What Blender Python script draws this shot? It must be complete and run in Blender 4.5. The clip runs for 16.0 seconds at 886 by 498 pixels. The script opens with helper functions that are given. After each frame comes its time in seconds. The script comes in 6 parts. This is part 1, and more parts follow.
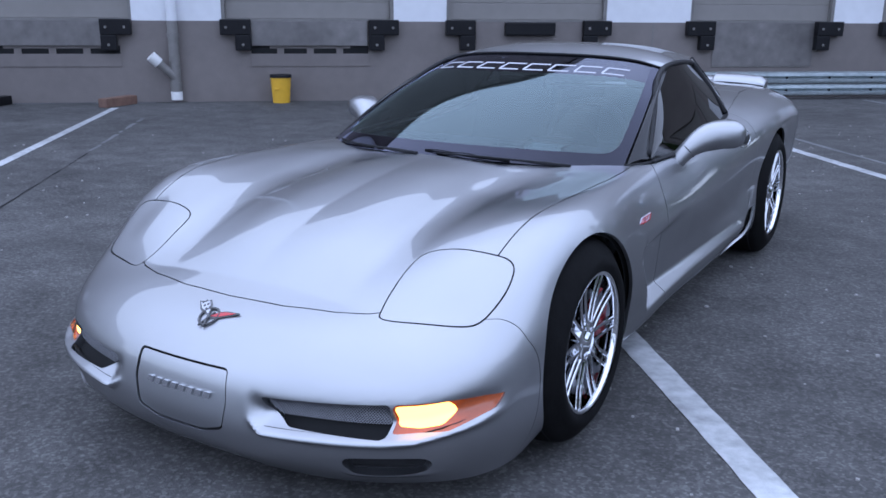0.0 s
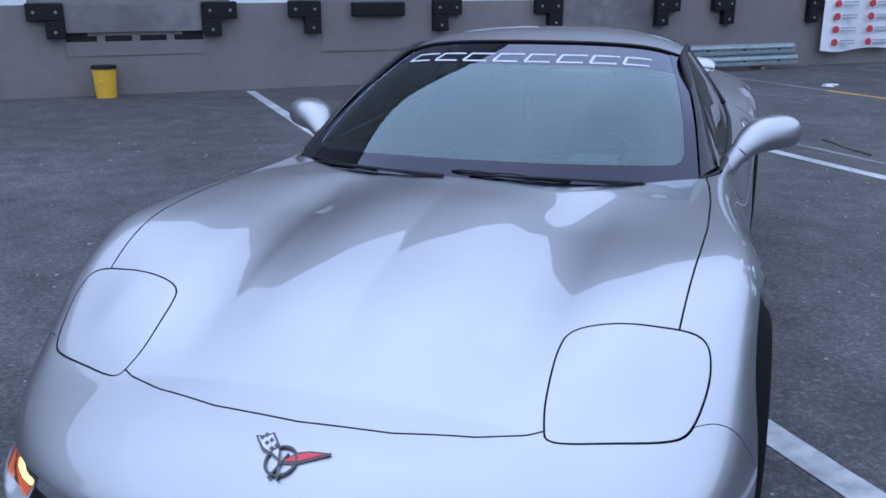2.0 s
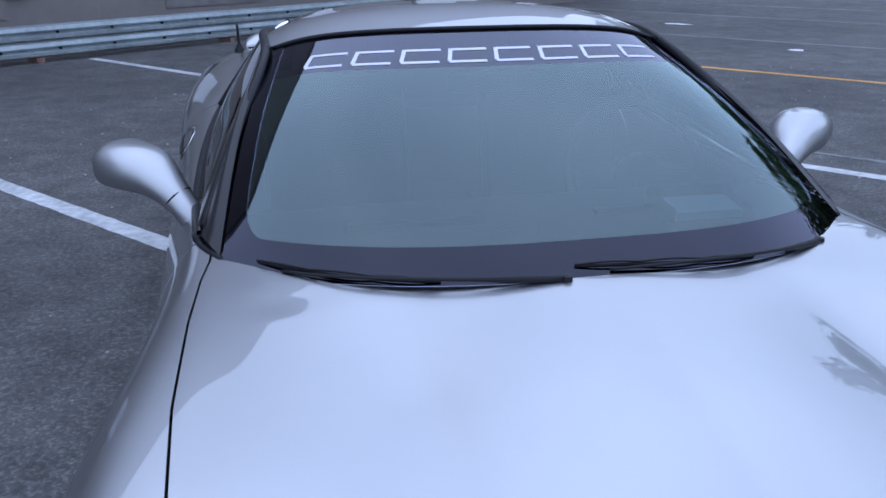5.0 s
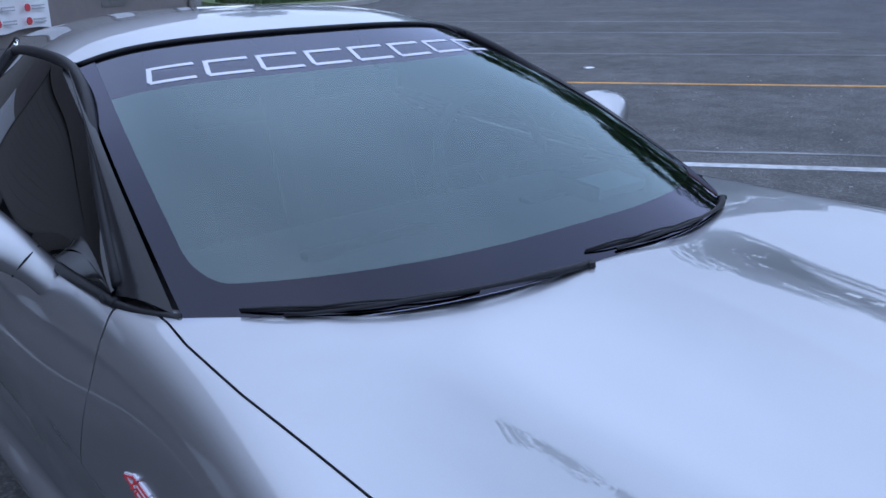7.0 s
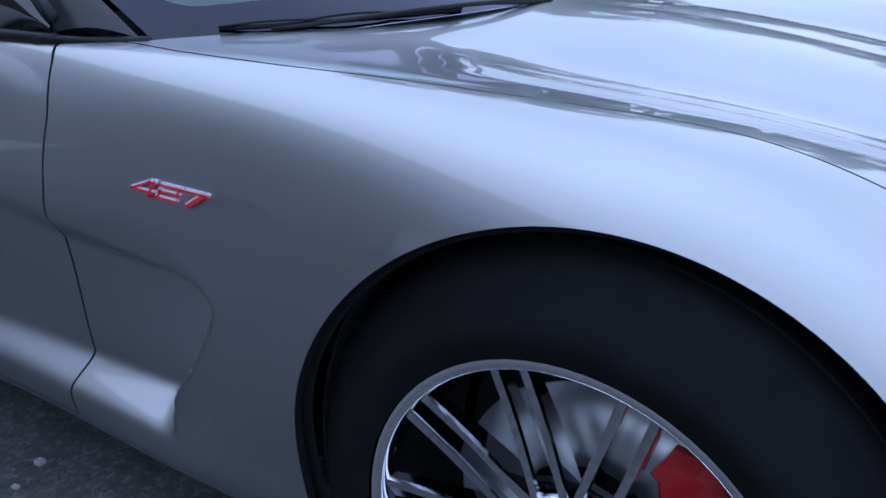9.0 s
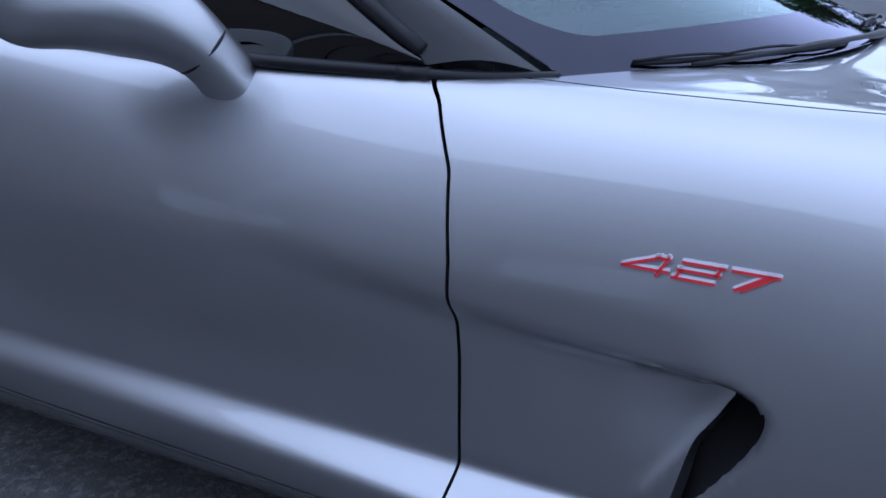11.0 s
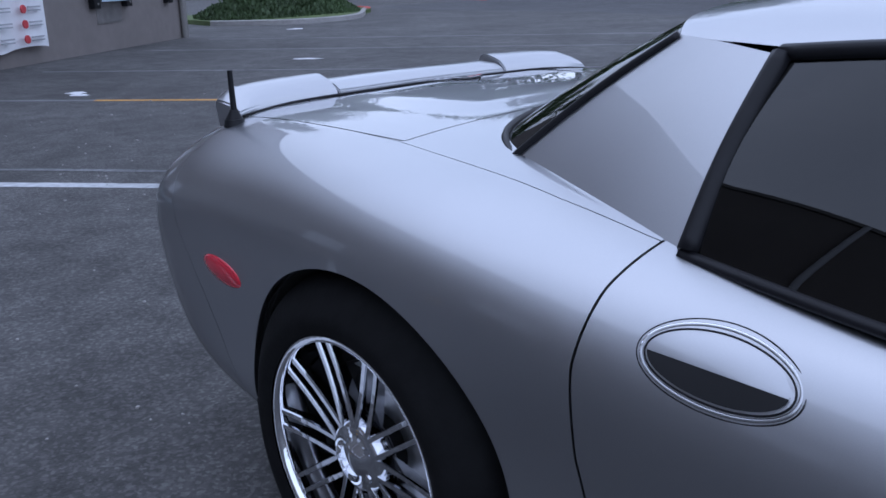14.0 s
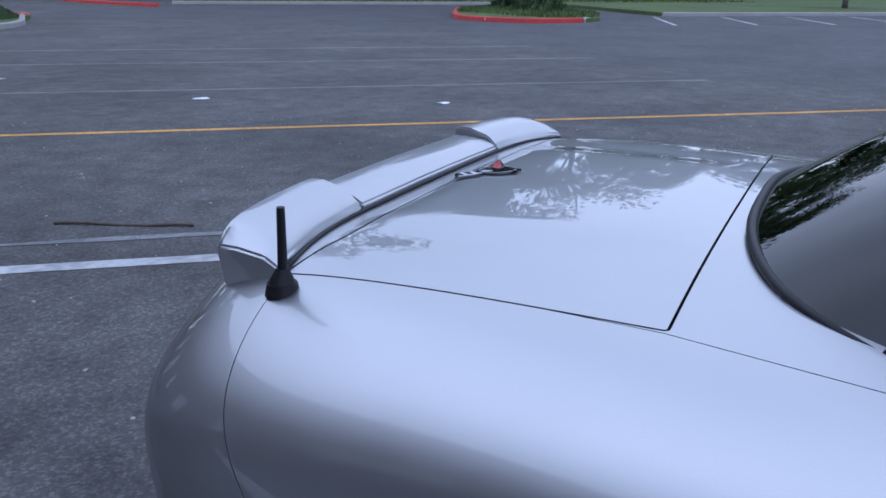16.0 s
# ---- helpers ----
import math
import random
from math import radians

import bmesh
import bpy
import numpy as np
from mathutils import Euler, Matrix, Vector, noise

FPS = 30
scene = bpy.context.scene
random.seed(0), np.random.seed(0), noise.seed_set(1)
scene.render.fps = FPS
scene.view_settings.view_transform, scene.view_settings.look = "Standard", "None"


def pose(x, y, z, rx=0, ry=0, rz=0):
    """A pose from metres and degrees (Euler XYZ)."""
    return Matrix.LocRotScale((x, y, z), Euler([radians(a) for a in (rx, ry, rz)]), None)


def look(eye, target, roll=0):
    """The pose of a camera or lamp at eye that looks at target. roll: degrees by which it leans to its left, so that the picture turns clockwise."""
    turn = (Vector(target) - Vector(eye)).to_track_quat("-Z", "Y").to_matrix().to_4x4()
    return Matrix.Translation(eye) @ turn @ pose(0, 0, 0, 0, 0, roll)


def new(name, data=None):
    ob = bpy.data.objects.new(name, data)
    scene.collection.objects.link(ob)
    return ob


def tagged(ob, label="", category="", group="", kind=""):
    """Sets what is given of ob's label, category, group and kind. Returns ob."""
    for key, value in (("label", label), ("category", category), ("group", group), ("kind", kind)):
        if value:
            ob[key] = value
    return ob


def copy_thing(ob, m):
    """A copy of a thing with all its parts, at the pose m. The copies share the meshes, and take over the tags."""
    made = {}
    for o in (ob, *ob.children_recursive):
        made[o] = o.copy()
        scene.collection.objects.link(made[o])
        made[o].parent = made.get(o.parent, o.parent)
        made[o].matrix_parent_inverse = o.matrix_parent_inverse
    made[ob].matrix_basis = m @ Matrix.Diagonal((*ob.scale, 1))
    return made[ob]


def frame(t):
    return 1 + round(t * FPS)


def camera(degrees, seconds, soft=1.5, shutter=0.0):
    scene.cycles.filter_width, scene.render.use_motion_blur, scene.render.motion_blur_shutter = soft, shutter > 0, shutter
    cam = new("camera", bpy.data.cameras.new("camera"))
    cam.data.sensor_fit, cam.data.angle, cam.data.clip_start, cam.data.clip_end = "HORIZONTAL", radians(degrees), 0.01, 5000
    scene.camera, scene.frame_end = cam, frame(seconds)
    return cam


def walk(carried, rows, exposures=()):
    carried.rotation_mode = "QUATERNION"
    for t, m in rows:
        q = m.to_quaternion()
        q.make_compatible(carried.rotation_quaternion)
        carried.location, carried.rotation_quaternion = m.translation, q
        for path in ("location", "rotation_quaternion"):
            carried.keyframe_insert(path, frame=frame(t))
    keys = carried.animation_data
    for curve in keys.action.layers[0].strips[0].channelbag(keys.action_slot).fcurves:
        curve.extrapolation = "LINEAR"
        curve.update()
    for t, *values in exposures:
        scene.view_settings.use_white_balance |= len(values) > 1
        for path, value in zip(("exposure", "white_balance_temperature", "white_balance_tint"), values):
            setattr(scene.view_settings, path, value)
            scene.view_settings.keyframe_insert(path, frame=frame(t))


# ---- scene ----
SUN_ELEV, SUN_ROT, SKY_STRENGTH = 78, 321, 0.12
CLOUD = (6.8, 7.4, 9.5, 1)
EXPOSURES = ((0.0, 0.7, 5600, 10), (1.0, 0.52, 5450, 9), (1.5, 0.62, 5430, 9), (2.0, 0.64, 5420, 8), (2.5, 0.58, 5410, 8), (3.0, 0.5, 5400, 8), (5.5, 0.6, 5500, 9), (8.0, 0.38, 5350, 7), (10.5, 0.75, 5400, 9), (11.0, 0.7, 5430, 9), (11.5, 0.54, 5470, 9), (12.0, 0.68, 5560, 9), (12.5, 0.88, 5700, 9), (13.0, 0.95, 5850, 9), (13.5, 0.92, 5830, 9), (14.0, 0.42, 5700, 10), (16.0, 0.42, 5550, 10))
cam = camera(53.52, 16.0, soft=1.6)

# seconds, eye x y z, heading, pitch and lean in degrees
PATH = (
    (0.0, 1.837, -2.565, 1.351, 30.95, -15.26, 0.34),
    (0.5, 1.573, -2.495, 1.362, 27.72, -15.36, 0.16),
    (1.0, 1.287, -2.464, 1.371, 24.82, -15.79, 0.45),
    (1.5, 1.031, -2.320, 1.358, 22.26, -16.14, 0.57),
    (2.0, 0.778, -2.176, 1.357, 18.11, -16.56, -0.27),
    (2.5, 0.524, -2.037, 1.366, 13.35, -17.13, -1.02),
    (3.0, 0.299, -1.830, 1.378, 9.88, -18.04, -0.76),
    (5.5, -0.757, -0.842, 1.386, -17.71, -19.65, -0.16),
    (6.0, -0.903, -0.650, 1.376, -24.68, -18.91, -0.26),
    (6.5, -1.059, -0.566, 1.375, -32.60, -18.97, -1.07),
    (7.0, -1.196, -0.592, 1.316, -38.90, -18.41, -0.97),
    (7.5, -1.295, -0.700, 1.206, -42.15, -18.97, -1.46),
    (8.0, -1.383, -0.646, 1.088, -46.62, -20.41, -1.76),
    (10.5, -1.663, 0.174, 0.883, -63.23, -19.07, 1.84),
    (11.0, -1.675, 0.334, 0.903, -62.19, -18.68, 1.01),
    (11.5, -1.693, 0.504, 0.913, -57.05, -17.55, -1.97),
    (12.0, -1.723, 0.658, 0.960, -50.48, -17.33, -2.50),
    (12.5, -1.730, 0.851, 0.947, -44.38, -18.11, -3.48),
    (13.0, -1.709, 1.047, 1.014, -40.36, -19.14, -3.75),
    (13.5, -1.725, 1.272, 1.134, -40.37, -18.49, -2.90),
    (14.0, -1.759, 1.477, 1.208, -43.13, -17.44, -1.39),
    (14.5, -1.765, 1.735, 1.279, -44.58, -16.57, -0.57),
    (15.0, -1.798, 2.015, 1.324, -48.59, -15.94, -0.33),
    (15.5, -1.770, 2.296, 1.327, -56.27, -16.12, 0.56),
    (16.0, -1.680, 2.596, 1.314, -64.76, -17.20, 0.53),
)


def eye_pose(x, y, z, heading, pitch, lean):
    h, p = radians(heading), radians(pitch)
    way = Vector((-math.sin(h) * math.cos(p), math.cos(h) * math.cos(p), math.sin(p)))
    return look((x, y, z), Vector((x, y, z)) + way, lean)


walk(cam, [(row[0], eye_pose(*row[1:])) for row in PATH], EXPOSURES)


# ---- world and light ----
world = bpy.data.worlds.new("sky")
scene.world = world
world.use_nodes = True
wn = world.node_tree
sky = wn.nodes.new("ShaderNodeTexSky")
sky.sky_type = "NISHITA"
sky.sun_disc = False
sky.sun_elevation = radians(SUN_ELEV)
sky.sun_rotation = radians(SUN_ROT)
sky.air_density, sky.dust_density, sky.ozone_density = 1.0, 0.6, 1.5
# thin even cloud over the clear sky
wtc = wn.nodes.new("ShaderNodeTexCoord")
cloud = wn.nodes.new("ShaderNodeTexNoise")
cloud.inputs["Scale"].default_value, cloud.inputs["Detail"].default_value = 2.2, 7
wn.links.new(wtc.outputs["Generated"], cloud.inputs["Vector"])
cover = wn.nodes.new("ShaderNodeMapRange")
cover.inputs[1].default_value, cover.inputs[2].default_value = 0.35, 0.7
cover.inputs[3].default_value, cover.inputs[4].default_value = 0.62, 0.95
wn.links.new(cloud.outputs[0], cover.inputs[0])
veil = wn.nodes.new("ShaderNodeMix")
veil.data_type = "RGBA"
wn.links.new(cover.outputs[0], veil.inputs[0])
wn.links.new(sky.outputs[0], veil.inputs[6])
veil.inputs[7].default_value = CLOUD
# an overcast sky is brighter overhead than at the horizon
height = wn.nodes.new("ShaderNodeSeparateXYZ")
wn.links.new(wtc.outputs["Generated"], height.inputs[0])
grade = wn.nodes.new("ShaderNodeMapRange")
grade.inputs[1].default_value, grade.inputs[2].default_value = 0.0, 1.0
grade.inputs[3].default_value, grade.inputs[4].default_value = 0.92, 1.12
wn.links.new(height.outputs[2], grade.inputs[0])
graded = wn.nodes.new("ShaderNodeVectorMath")
graded.operation = "SCALE"
wn.links.new(veil.outputs[2], graded.inputs[0])
wn.links.new(grade.outputs[0], graded.inputs["Scale"])
wn.links.new(graded.outputs[0], wn.nodes["Background"].inputs[0])
wn.nodes["Background"].inputs[1].default_value = SKY_STRENGTH
sun = new("sun", bpy.data.lights.new("sun", "SUN"))
sun.data.energy, sun.data.angle, sun.data.color = 0.42, radians(176), (1.0, 0.97, 0.94)
sun.matrix_world = pose(0, 0, 30, 90 - SUN_ELEV, 0, 180 - SUN_ROT)


# ---- materials ----
def material(name, colour, rough=0.5, metal=0.0, vary=0.15, scale=8.0, bump=0.0, bump_scale=60.0, coat=0.0, emit=None, fleck=0.0, spec=0.5, stain=0.0):
    """Principled surface with colour variation at two scales and fine relief."""
    m = bpy.data.materials.new(name)
    m.use_nodes = True
    nt = m.node_tree
    b = nt.nodes["Principled BSDF"]
    b.inputs["Roughness"].default_value = rough
    b.inputs["Metallic"].default_value = metal
    b.inputs["Specular IOR Level"].default_value = spec
    if coat:
        b.inputs["Coat Weight"].default_value = coat
        b.inputs["Coat Roughness"].default_value = 0.02
    tc = nt.nodes.new("ShaderNodeTexCoord")
    big = nt.nodes.new("ShaderNodeTexNoise")
    big.inputs["Scale"].default_value, big.inputs["Detail"].default_value = scale * 0.12, 5
    small = nt.nodes.new("ShaderNodeTexNoise")
    small.inputs["Scale"].default_value, small.inputs["Detail"].default_value = scale, 6
    for n in (big, small):
        nt.links.new(tc.outputs["Object"], n.inputs["Vector"])
    mul = nt.nodes.new("ShaderNodeMath")
    mul.operation = "ADD"
    nt.links.new(big.outputs[0], mul.inputs[0])
    nt.links.new(small.outputs[0], mul.inputs[1])
    ramp = nt.nodes.new("ShaderNodeMapRange")
    ramp.inputs[1].default_value, ramp.inputs[2].default_value = 0.7, 1.3
    ramp.inputs[3].default_value, ramp.inputs[4].default_value = 1 - vary, 1 + vary
    nt.links.new(mul.outputs[0], ramp.inputs[0])
    mix = nt.nodes.new("ShaderNodeVectorMath")
    mix.operation = "SCALE"
    mix.inputs[0].default_value = colour[:3]
    nt.links.new(ramp.outputs[0], mix.inputs["Scale"])
    out = mix.outputs[0]
    if fleck:
        vor = nt.nodes.new("ShaderNodeTexVoronoi")
        vor.inputs["Scale"].default_value = fleck
        nt.links.new(tc.outputs["Object"], vor.inputs["Vector"])
        bw = nt.nodes.new("ShaderNodeSeparateColor")
        nt.links.new(vor.outputs["Color"], bw.inputs[0])
        mr = nt.nodes.new("ShaderNodeMapRange")
        mr.inputs[1].default_value, mr.inputs[2].default_value = 0.55, 1.0
        mr.inputs[3].default_value, mr.inputs[4].default_value = 0.86, 1.7
        nt.links.new(bw.outputs[0], mr.inputs[0])
        sc = nt.nodes.new("ShaderNodeVectorMath")
        sc.operation = "SCALE"
        nt.links.new(out, sc.inputs[0])
        nt.links.new(mr.outputs[0], sc.inputs["Scale"])
        out = sc.outputs[0]
    if stain:
        st = nt.nodes.new("ShaderNodeTexNoise")
        st.inputs["Scale"].default_value, st.inputs["Detail"].default_value = 0.55, 8
        st.inputs["Roughness"].default_value = 0.65
        nt.links.new(tc.outputs["Object"], st.inputs["Vector"])
        mr = nt.nodes.new("ShaderNodeMapRange")
        mr.inputs[1].default_value, mr.inputs[2].default_value = 0.35, 0.65
        mr.inputs[3].default_value, mr.inputs[4].default_value = 1 - stain, 1 + stain
        nt.links.new(st.outputs[0], mr.inputs[0])
        sc = nt.nodes.new("ShaderNodeVectorMath")
        sc.operation = "SCALE"
        nt.links.new(out, sc.inputs[0])
        nt.links.new(mr.outputs[0], sc.inputs["Scale"])
        out = sc.outputs[0]
    nt.links.new(out, b.inputs["Base Color"])
    if bump:
        bn = nt.nodes.new("ShaderNodeTexNoise")
        bn.inputs["Scale"].default_value, bn.inputs["Detail"].default_value = bump_scale, 4
        nt.links.new(tc.outputs["Object"], bn.inputs["Vector"])
        bp = nt.nodes.new("ShaderNodeBump")
        bp.inputs["Strength"].default_value = bump
        bp.inputs["Distance"].default_value = 0.006
        nt.links.new(bn.outputs[0], bp.inputs["Height"])
        nt.links.new(bp.outputs[0], b.inputs["Normal"])
    if emit:
        b.inputs["Emission Color"].default_value = (*emit[:3], 1)
        b.inputs["Emission Strength"].default_value = emit[3]
    return m


def glass(name, tint, ior=1.5, rough=0.0, sheen=(1, 1, 1)):
    """Thin tinted pane: what is behind shows through the tint, the sheen follows Fresnel."""
    m = bpy.data.materials.new(name)
    m.use_nodes = True
    nt = m.node_tree
    nt.nodes.remove(nt.nodes["Principled BSDF"])
    out = nt.nodes["Material Output"]
    tr = nt.nodes.new("ShaderNodeBsdfTransparent")
    tr.inputs[0].default_value = (*tint, 1)
    gl = nt.nodes.new("ShaderNodeBsdfGlossy")
    gl.inputs["Roughness"].default_value = rough
    gl.inputs["Color"].default_value = (*sheen, 1)
    fr = nt.nodes.new("ShaderNodeFresnel")
    fr.inputs[0].default_value = ior
    mx = nt.nodes.new("ShaderNodeMixShader")
    nt.links.new(fr.outputs[0], mx.inputs[0])
    nt.links.new(tr.outputs[0], mx.inputs[1])
    nt.links.new(gl.outputs[0], mx.inputs[2])
    nt.links.new(mx.outputs[0], out.inputs[0])
    return m


CLEAR = bpy.data.materials.new("clear_glass_back")
CLEAR.use_nodes = True
CLEAR.node_tree.nodes.remove(CLEAR.node_tree.nodes["Principled BSDF"])
_clear = CLEAR.node_tree.nodes.new("ShaderNodeBsdfTransparent")
CLEAR.node_tree.links.new(_clear.outputs[0], CLEAR.node_tree.nodes["Material Output"].inputs[0])
PAINT = bpy.data.materials.new("silver_paint")
PAINT.use_nodes = True


def car_paint(nt, colour, rough, coat_ior):
    """Metal flake under a clear coat: a broad flake sheen, a little body colour and a sharp coat."""
    nt.nodes.remove(nt.nodes["Principled BSDF"])
    tc = nt.nodes.new("ShaderNodeTexCoord")
    grain = nt.nodes.new("ShaderNodeTexNoise")
    grain.inputs["Scale"].default_value, grain.inputs["Detail"].default_value = 900, 2
    cloud_ = nt.nodes.new("ShaderNodeTexNoise")
    cloud_.inputs["Scale"].default_value, cloud_.inputs["Detail"].default_value = 3, 3
    for k in (grain, cloud_):
        nt.links.new(tc.outputs["Object"], k.inputs["Vector"])
    add = nt.nodes.new("ShaderNodeMath")
    add.operation = "ADD"
    nt.links.new(grain.outputs[0], add.inputs[0])
    nt.links.new(cloud_.outputs[0], add.inputs[1])
    span = nt.nodes.new("ShaderNodeMapRange")
    span.inputs[1].default_value, span.inputs[2].default_value = 0.6, 1.4
    span.inputs[3].default_value, span.inputs[4].default_value = 0.94, 1.06
    nt.links.new(add.outputs[0], span.inputs[0])
    tint = nt.nodes.new("ShaderNodeVectorMath")
    tint.operation = "SCALE"
    tint.inputs[0].default_value = colour
    nt.links.new(span.outputs[0], tint.inputs["Scale"])
    flake = nt.nodes.new("ShaderNodeBsdfGlossy")
    flake.distribution = "BECKMANN"
    flake.inputs["Roughness"].default_value = rough
    body_ = nt.nodes.new("ShaderNodeBsdfDiffuse")
    clear = nt.nodes.new("ShaderNodeBsdfGlossy")
    clear.inputs["Roughness"].default_value = 0.01
    clear.inputs["Color"].default_value = (1, 1, 1, 1)
    for k in (flake, body_):
        nt.links.new(tint.outputs[0], k.inputs["Color"])
    under = nt.nodes.new("ShaderNodeMixShader")
    under.inputs[0].default_value = 0.03
    nt.links.new(flake.outputs[0], under.inputs[1])
    nt.links.new(body_.outputs[0], under.inputs[2])
    fr = nt.nodes.new("ShaderNodeFresnel")
    fr.inputs[0].default_value = coat_ior
    top = nt.nodes.new("ShaderNodeMixShader")
    nt.links.new(fr.outputs[0], top.inputs[0])
    nt.links.new(under.outputs[0], top.inputs[1])
    nt.links.new(clear.outputs[0], top.inputs[2])
    nt.links.new(top.outputs[0], nt.nodes["Material Output"].inputs[0])


car_paint(PAINT.node_tree, (0.428, 0.434, 0.452), 0.46, 1.58)
BLACK = material("black_trim", (0.009, 0.009, 0.011), 0.45, 0, 0.2, 30, spec=0.22)
GLOSSBLACK = material("gloss_black_trim", (0.012, 0.012, 0.014), 0.26, 0, 0.1, 30, spec=0.3)
SHADOW = material("black_underbody_and_shade", (0.008, 0.008, 0.009), 0.9, 0, 0.2, 10)
RUBBER = material("tyre_rubber", (0.007, 0.007, 0.0075), 0.75, 0, 0.25, 30, bump=0.15, bump_scale=90, spec=0.1)
CHROME = material("chrome", (0.86, 0.87, 0.9), 0.04, 1.0, 0.02, 20)
SPOKE = material("polished_wheel_metal", (0.64, 0.65, 0.68), 0.06, 1.0, 0.1, 30)
STEEL = material("brake_steel", (0.45, 0.45, 0.46), 0.35, 1.0, 0.1, 60)
RED = material("red_caliper", (0.55, 0.02, 0.03), 0.35, 0, 0.1, 20, coat=0.5)
REDLENS = material("red_lens", (0.5, 0.015, 0.035), 0.15, 0, 0.08, 60, coat=1.0)
AMBER = material("lit_amber_lens", (0.9, 0.35, 0.05), 0.25, 0, 0.05, 30, emit=(1.0, 0.46, 0.08, 3.6))
AMBER_DIM = material("amber_lens", (0.36, 0.075, 0.02), 0.2, 0, 0.1, 60, coat=1.0, emit=(1.0, 0.2, 0.02, 0.03))
VENTM = material("black_vent_mesh", (0.012, 0.012, 0.013), 0.6, 0, 0.4, 200, bump=0.6, bump_scale=160, spec=0.2)
WIRE = material("grey_grille_wire", (0.20, 0.20, 0.215), 0.4, 0.6, 0.15, 200)
WHITE = material("white_vinyl", (0.58, 0.58, 0.64), 0.5, 0, 0.04, 30)
GLASS = glass("windscreen_glass", (0.46, 0.54, 0.56), 1.92, sheen=(0.80, 0.97, 1.0))
FRIT = glass("black_printed_glass", (0.02, 0.018, 0.03), 1.5, 0.02, sheen=(0.80, 0.80, 1.0))
COWLM = material("black_cowl_plastic", (0.010, 0.010, 0.013), 0.3, 0, 0.2, 30, spec=0.3)
TINT = glass("tinted_glass", (0.016, 0.016, 0.018), 1.52)
BAND = glass("sun_band_glass", (0.14, 0.14, 0.18), 1.66, sheen=(0.82, 0.84, 1.0))
LEATHER = material("black_leather", (0.02, 0.02, 0.022), 0.55, 0, 0.2, 30, bump=0.2, bump_scale=200)
# pale colour standing in for the sky mirrored in the projector glass
SKY_SHEEN = material("painted_sky_sheen", (0.34, 0.42, 0.44), 0.25, 0, 0.08, 30)
DASH = material("dark_grey_dash", (0.035, 0.036, 0.04), 0.7, 0, 0.15, 30, bump=0.2, bump_scale=200)
ASPHALT = material("asphalt", (0.073, 0.071, 0.070), 0.85, 0, 0.42, 34, bump=0.6, bump_scale=150, fleck=95, stain=0.28)
ROAD = material("driveway_asphalt", (0.062, 0.062, 0.066), 0.85, 0, 0.3, 30, bump=0.5, bump_scale=110, fleck=90, stain=0.2)
LINE = material("worn_white_line", (0.42, 0.43, 0.44), 0.8, 0, 0.35, 18, bump=0.4, bump_scale=120, stain=0.2)
FAINT = material("faded_white_line", (0.16, 0.165, 0.17), 0.8, 0, 0.4, 18, bump=0.4, bump_scale=120, stain=0.3)
ORANGE = material("worn_orange_line", (0.55, 0.29, 0.07), 0.8, 0, 0.35, 18, bump=0.4, bump_scale=120, stain=0.2)
WALLTOP = material("upper_wall_paint", (0.217, 0.193, 0.181), 0.75, 0, 0.08, 6, bump=0.3, bump_scale=40, stain=0.08)
WALLGREY = material("grey_brown_paint", (0.185, 0.164, 0.154), 0.75, 0, 0.08, 6, bump=0.3, bump_scale=40, stain=0.08)
WALLWHITE = material("white_wall_paint", (0.72, 0.73, 0.76), 0.7, 0, 0.05, 6, bump=0.2, bump_scale=40)
DOORGREY = material("grey_door_panel", (0.235, 0.22, 0.205), 0.6, 0, 0.06, 6)
PLATE = material("dull_steel_plate", (0.17, 0.16, 0.155), 0.5, 0.3, 0.25, 6, stain=0.25)
GALV = material("galvanised_steel", (0.42, 0.47, 0.49), 0.45, 0.7, 0.2, 14)
YELLOW = material("yellow_plastic", (0.72, 0.42, 0.03), 0.45, 0, 0.08, 12)
PIPE = material("grey_downpipe", (0.21, 0.20, 0.19), 0.55, 0.2, 0.15, 10)
PVC = material("white_pvc", (0.75, 0.75, 0.74), 0.5, 0, 0.06, 20)
WOODM = material("weathered_timber", (0.17, 0.10, 0.075), 0.8, 0, 0.3, 12, bump=0.5)
CONC = material("kerb_concrete", (0.33, 0.32, 0.31), 0.85, 0, 0.15, 12, bump=0.4)
REDKERB = material("red_kerb_paint", (0.5, 0.05, 0.045), 0.7, 0, 0.2, 10, bump=0.3)
GRASS = material("grass_green", (0.075, 0.11, 0.03), 0.9, 0, 0.35, 3)
LEAF = material("leaf_green", (0.05, 0.085, 0.03), 0.7, 0, 0.4, 2)
BARK = material("bark", (0.10, 0.08, 0.065), 0.9, 0, 0.3, 10, bump=0.7, bump_scale=30)
PAPER = material("white_banner", (0.75, 0.75, 0.77), 0.6, 0, 0.04, 10)
REDINK = material("red_print", (0.5, 0.05, 0.06), 0.6, 0, 0.05, 30)
GREYINK = material("grey_print", (0.35, 0.36, 0.38), 0.6, 0, 0.05, 30)
PALE = material("pale_blue_sheet", (0.45, 0.55, 0.68), 0.5, 0, 0.06, 10)
EMBLEM = material("black_emblem", (0.015, 0.015, 0.018), 0.2, 0, 0.05, 30, coat=1.0)


# ---- mesh helpers ----
def thing(name, label, category, group="", kind="", at=(0, 0, 0)):
    ob = new(name)
    ob.location = at
    ob.empty_display_size = 0.2
    return tagged(ob, label, category, group, kind)


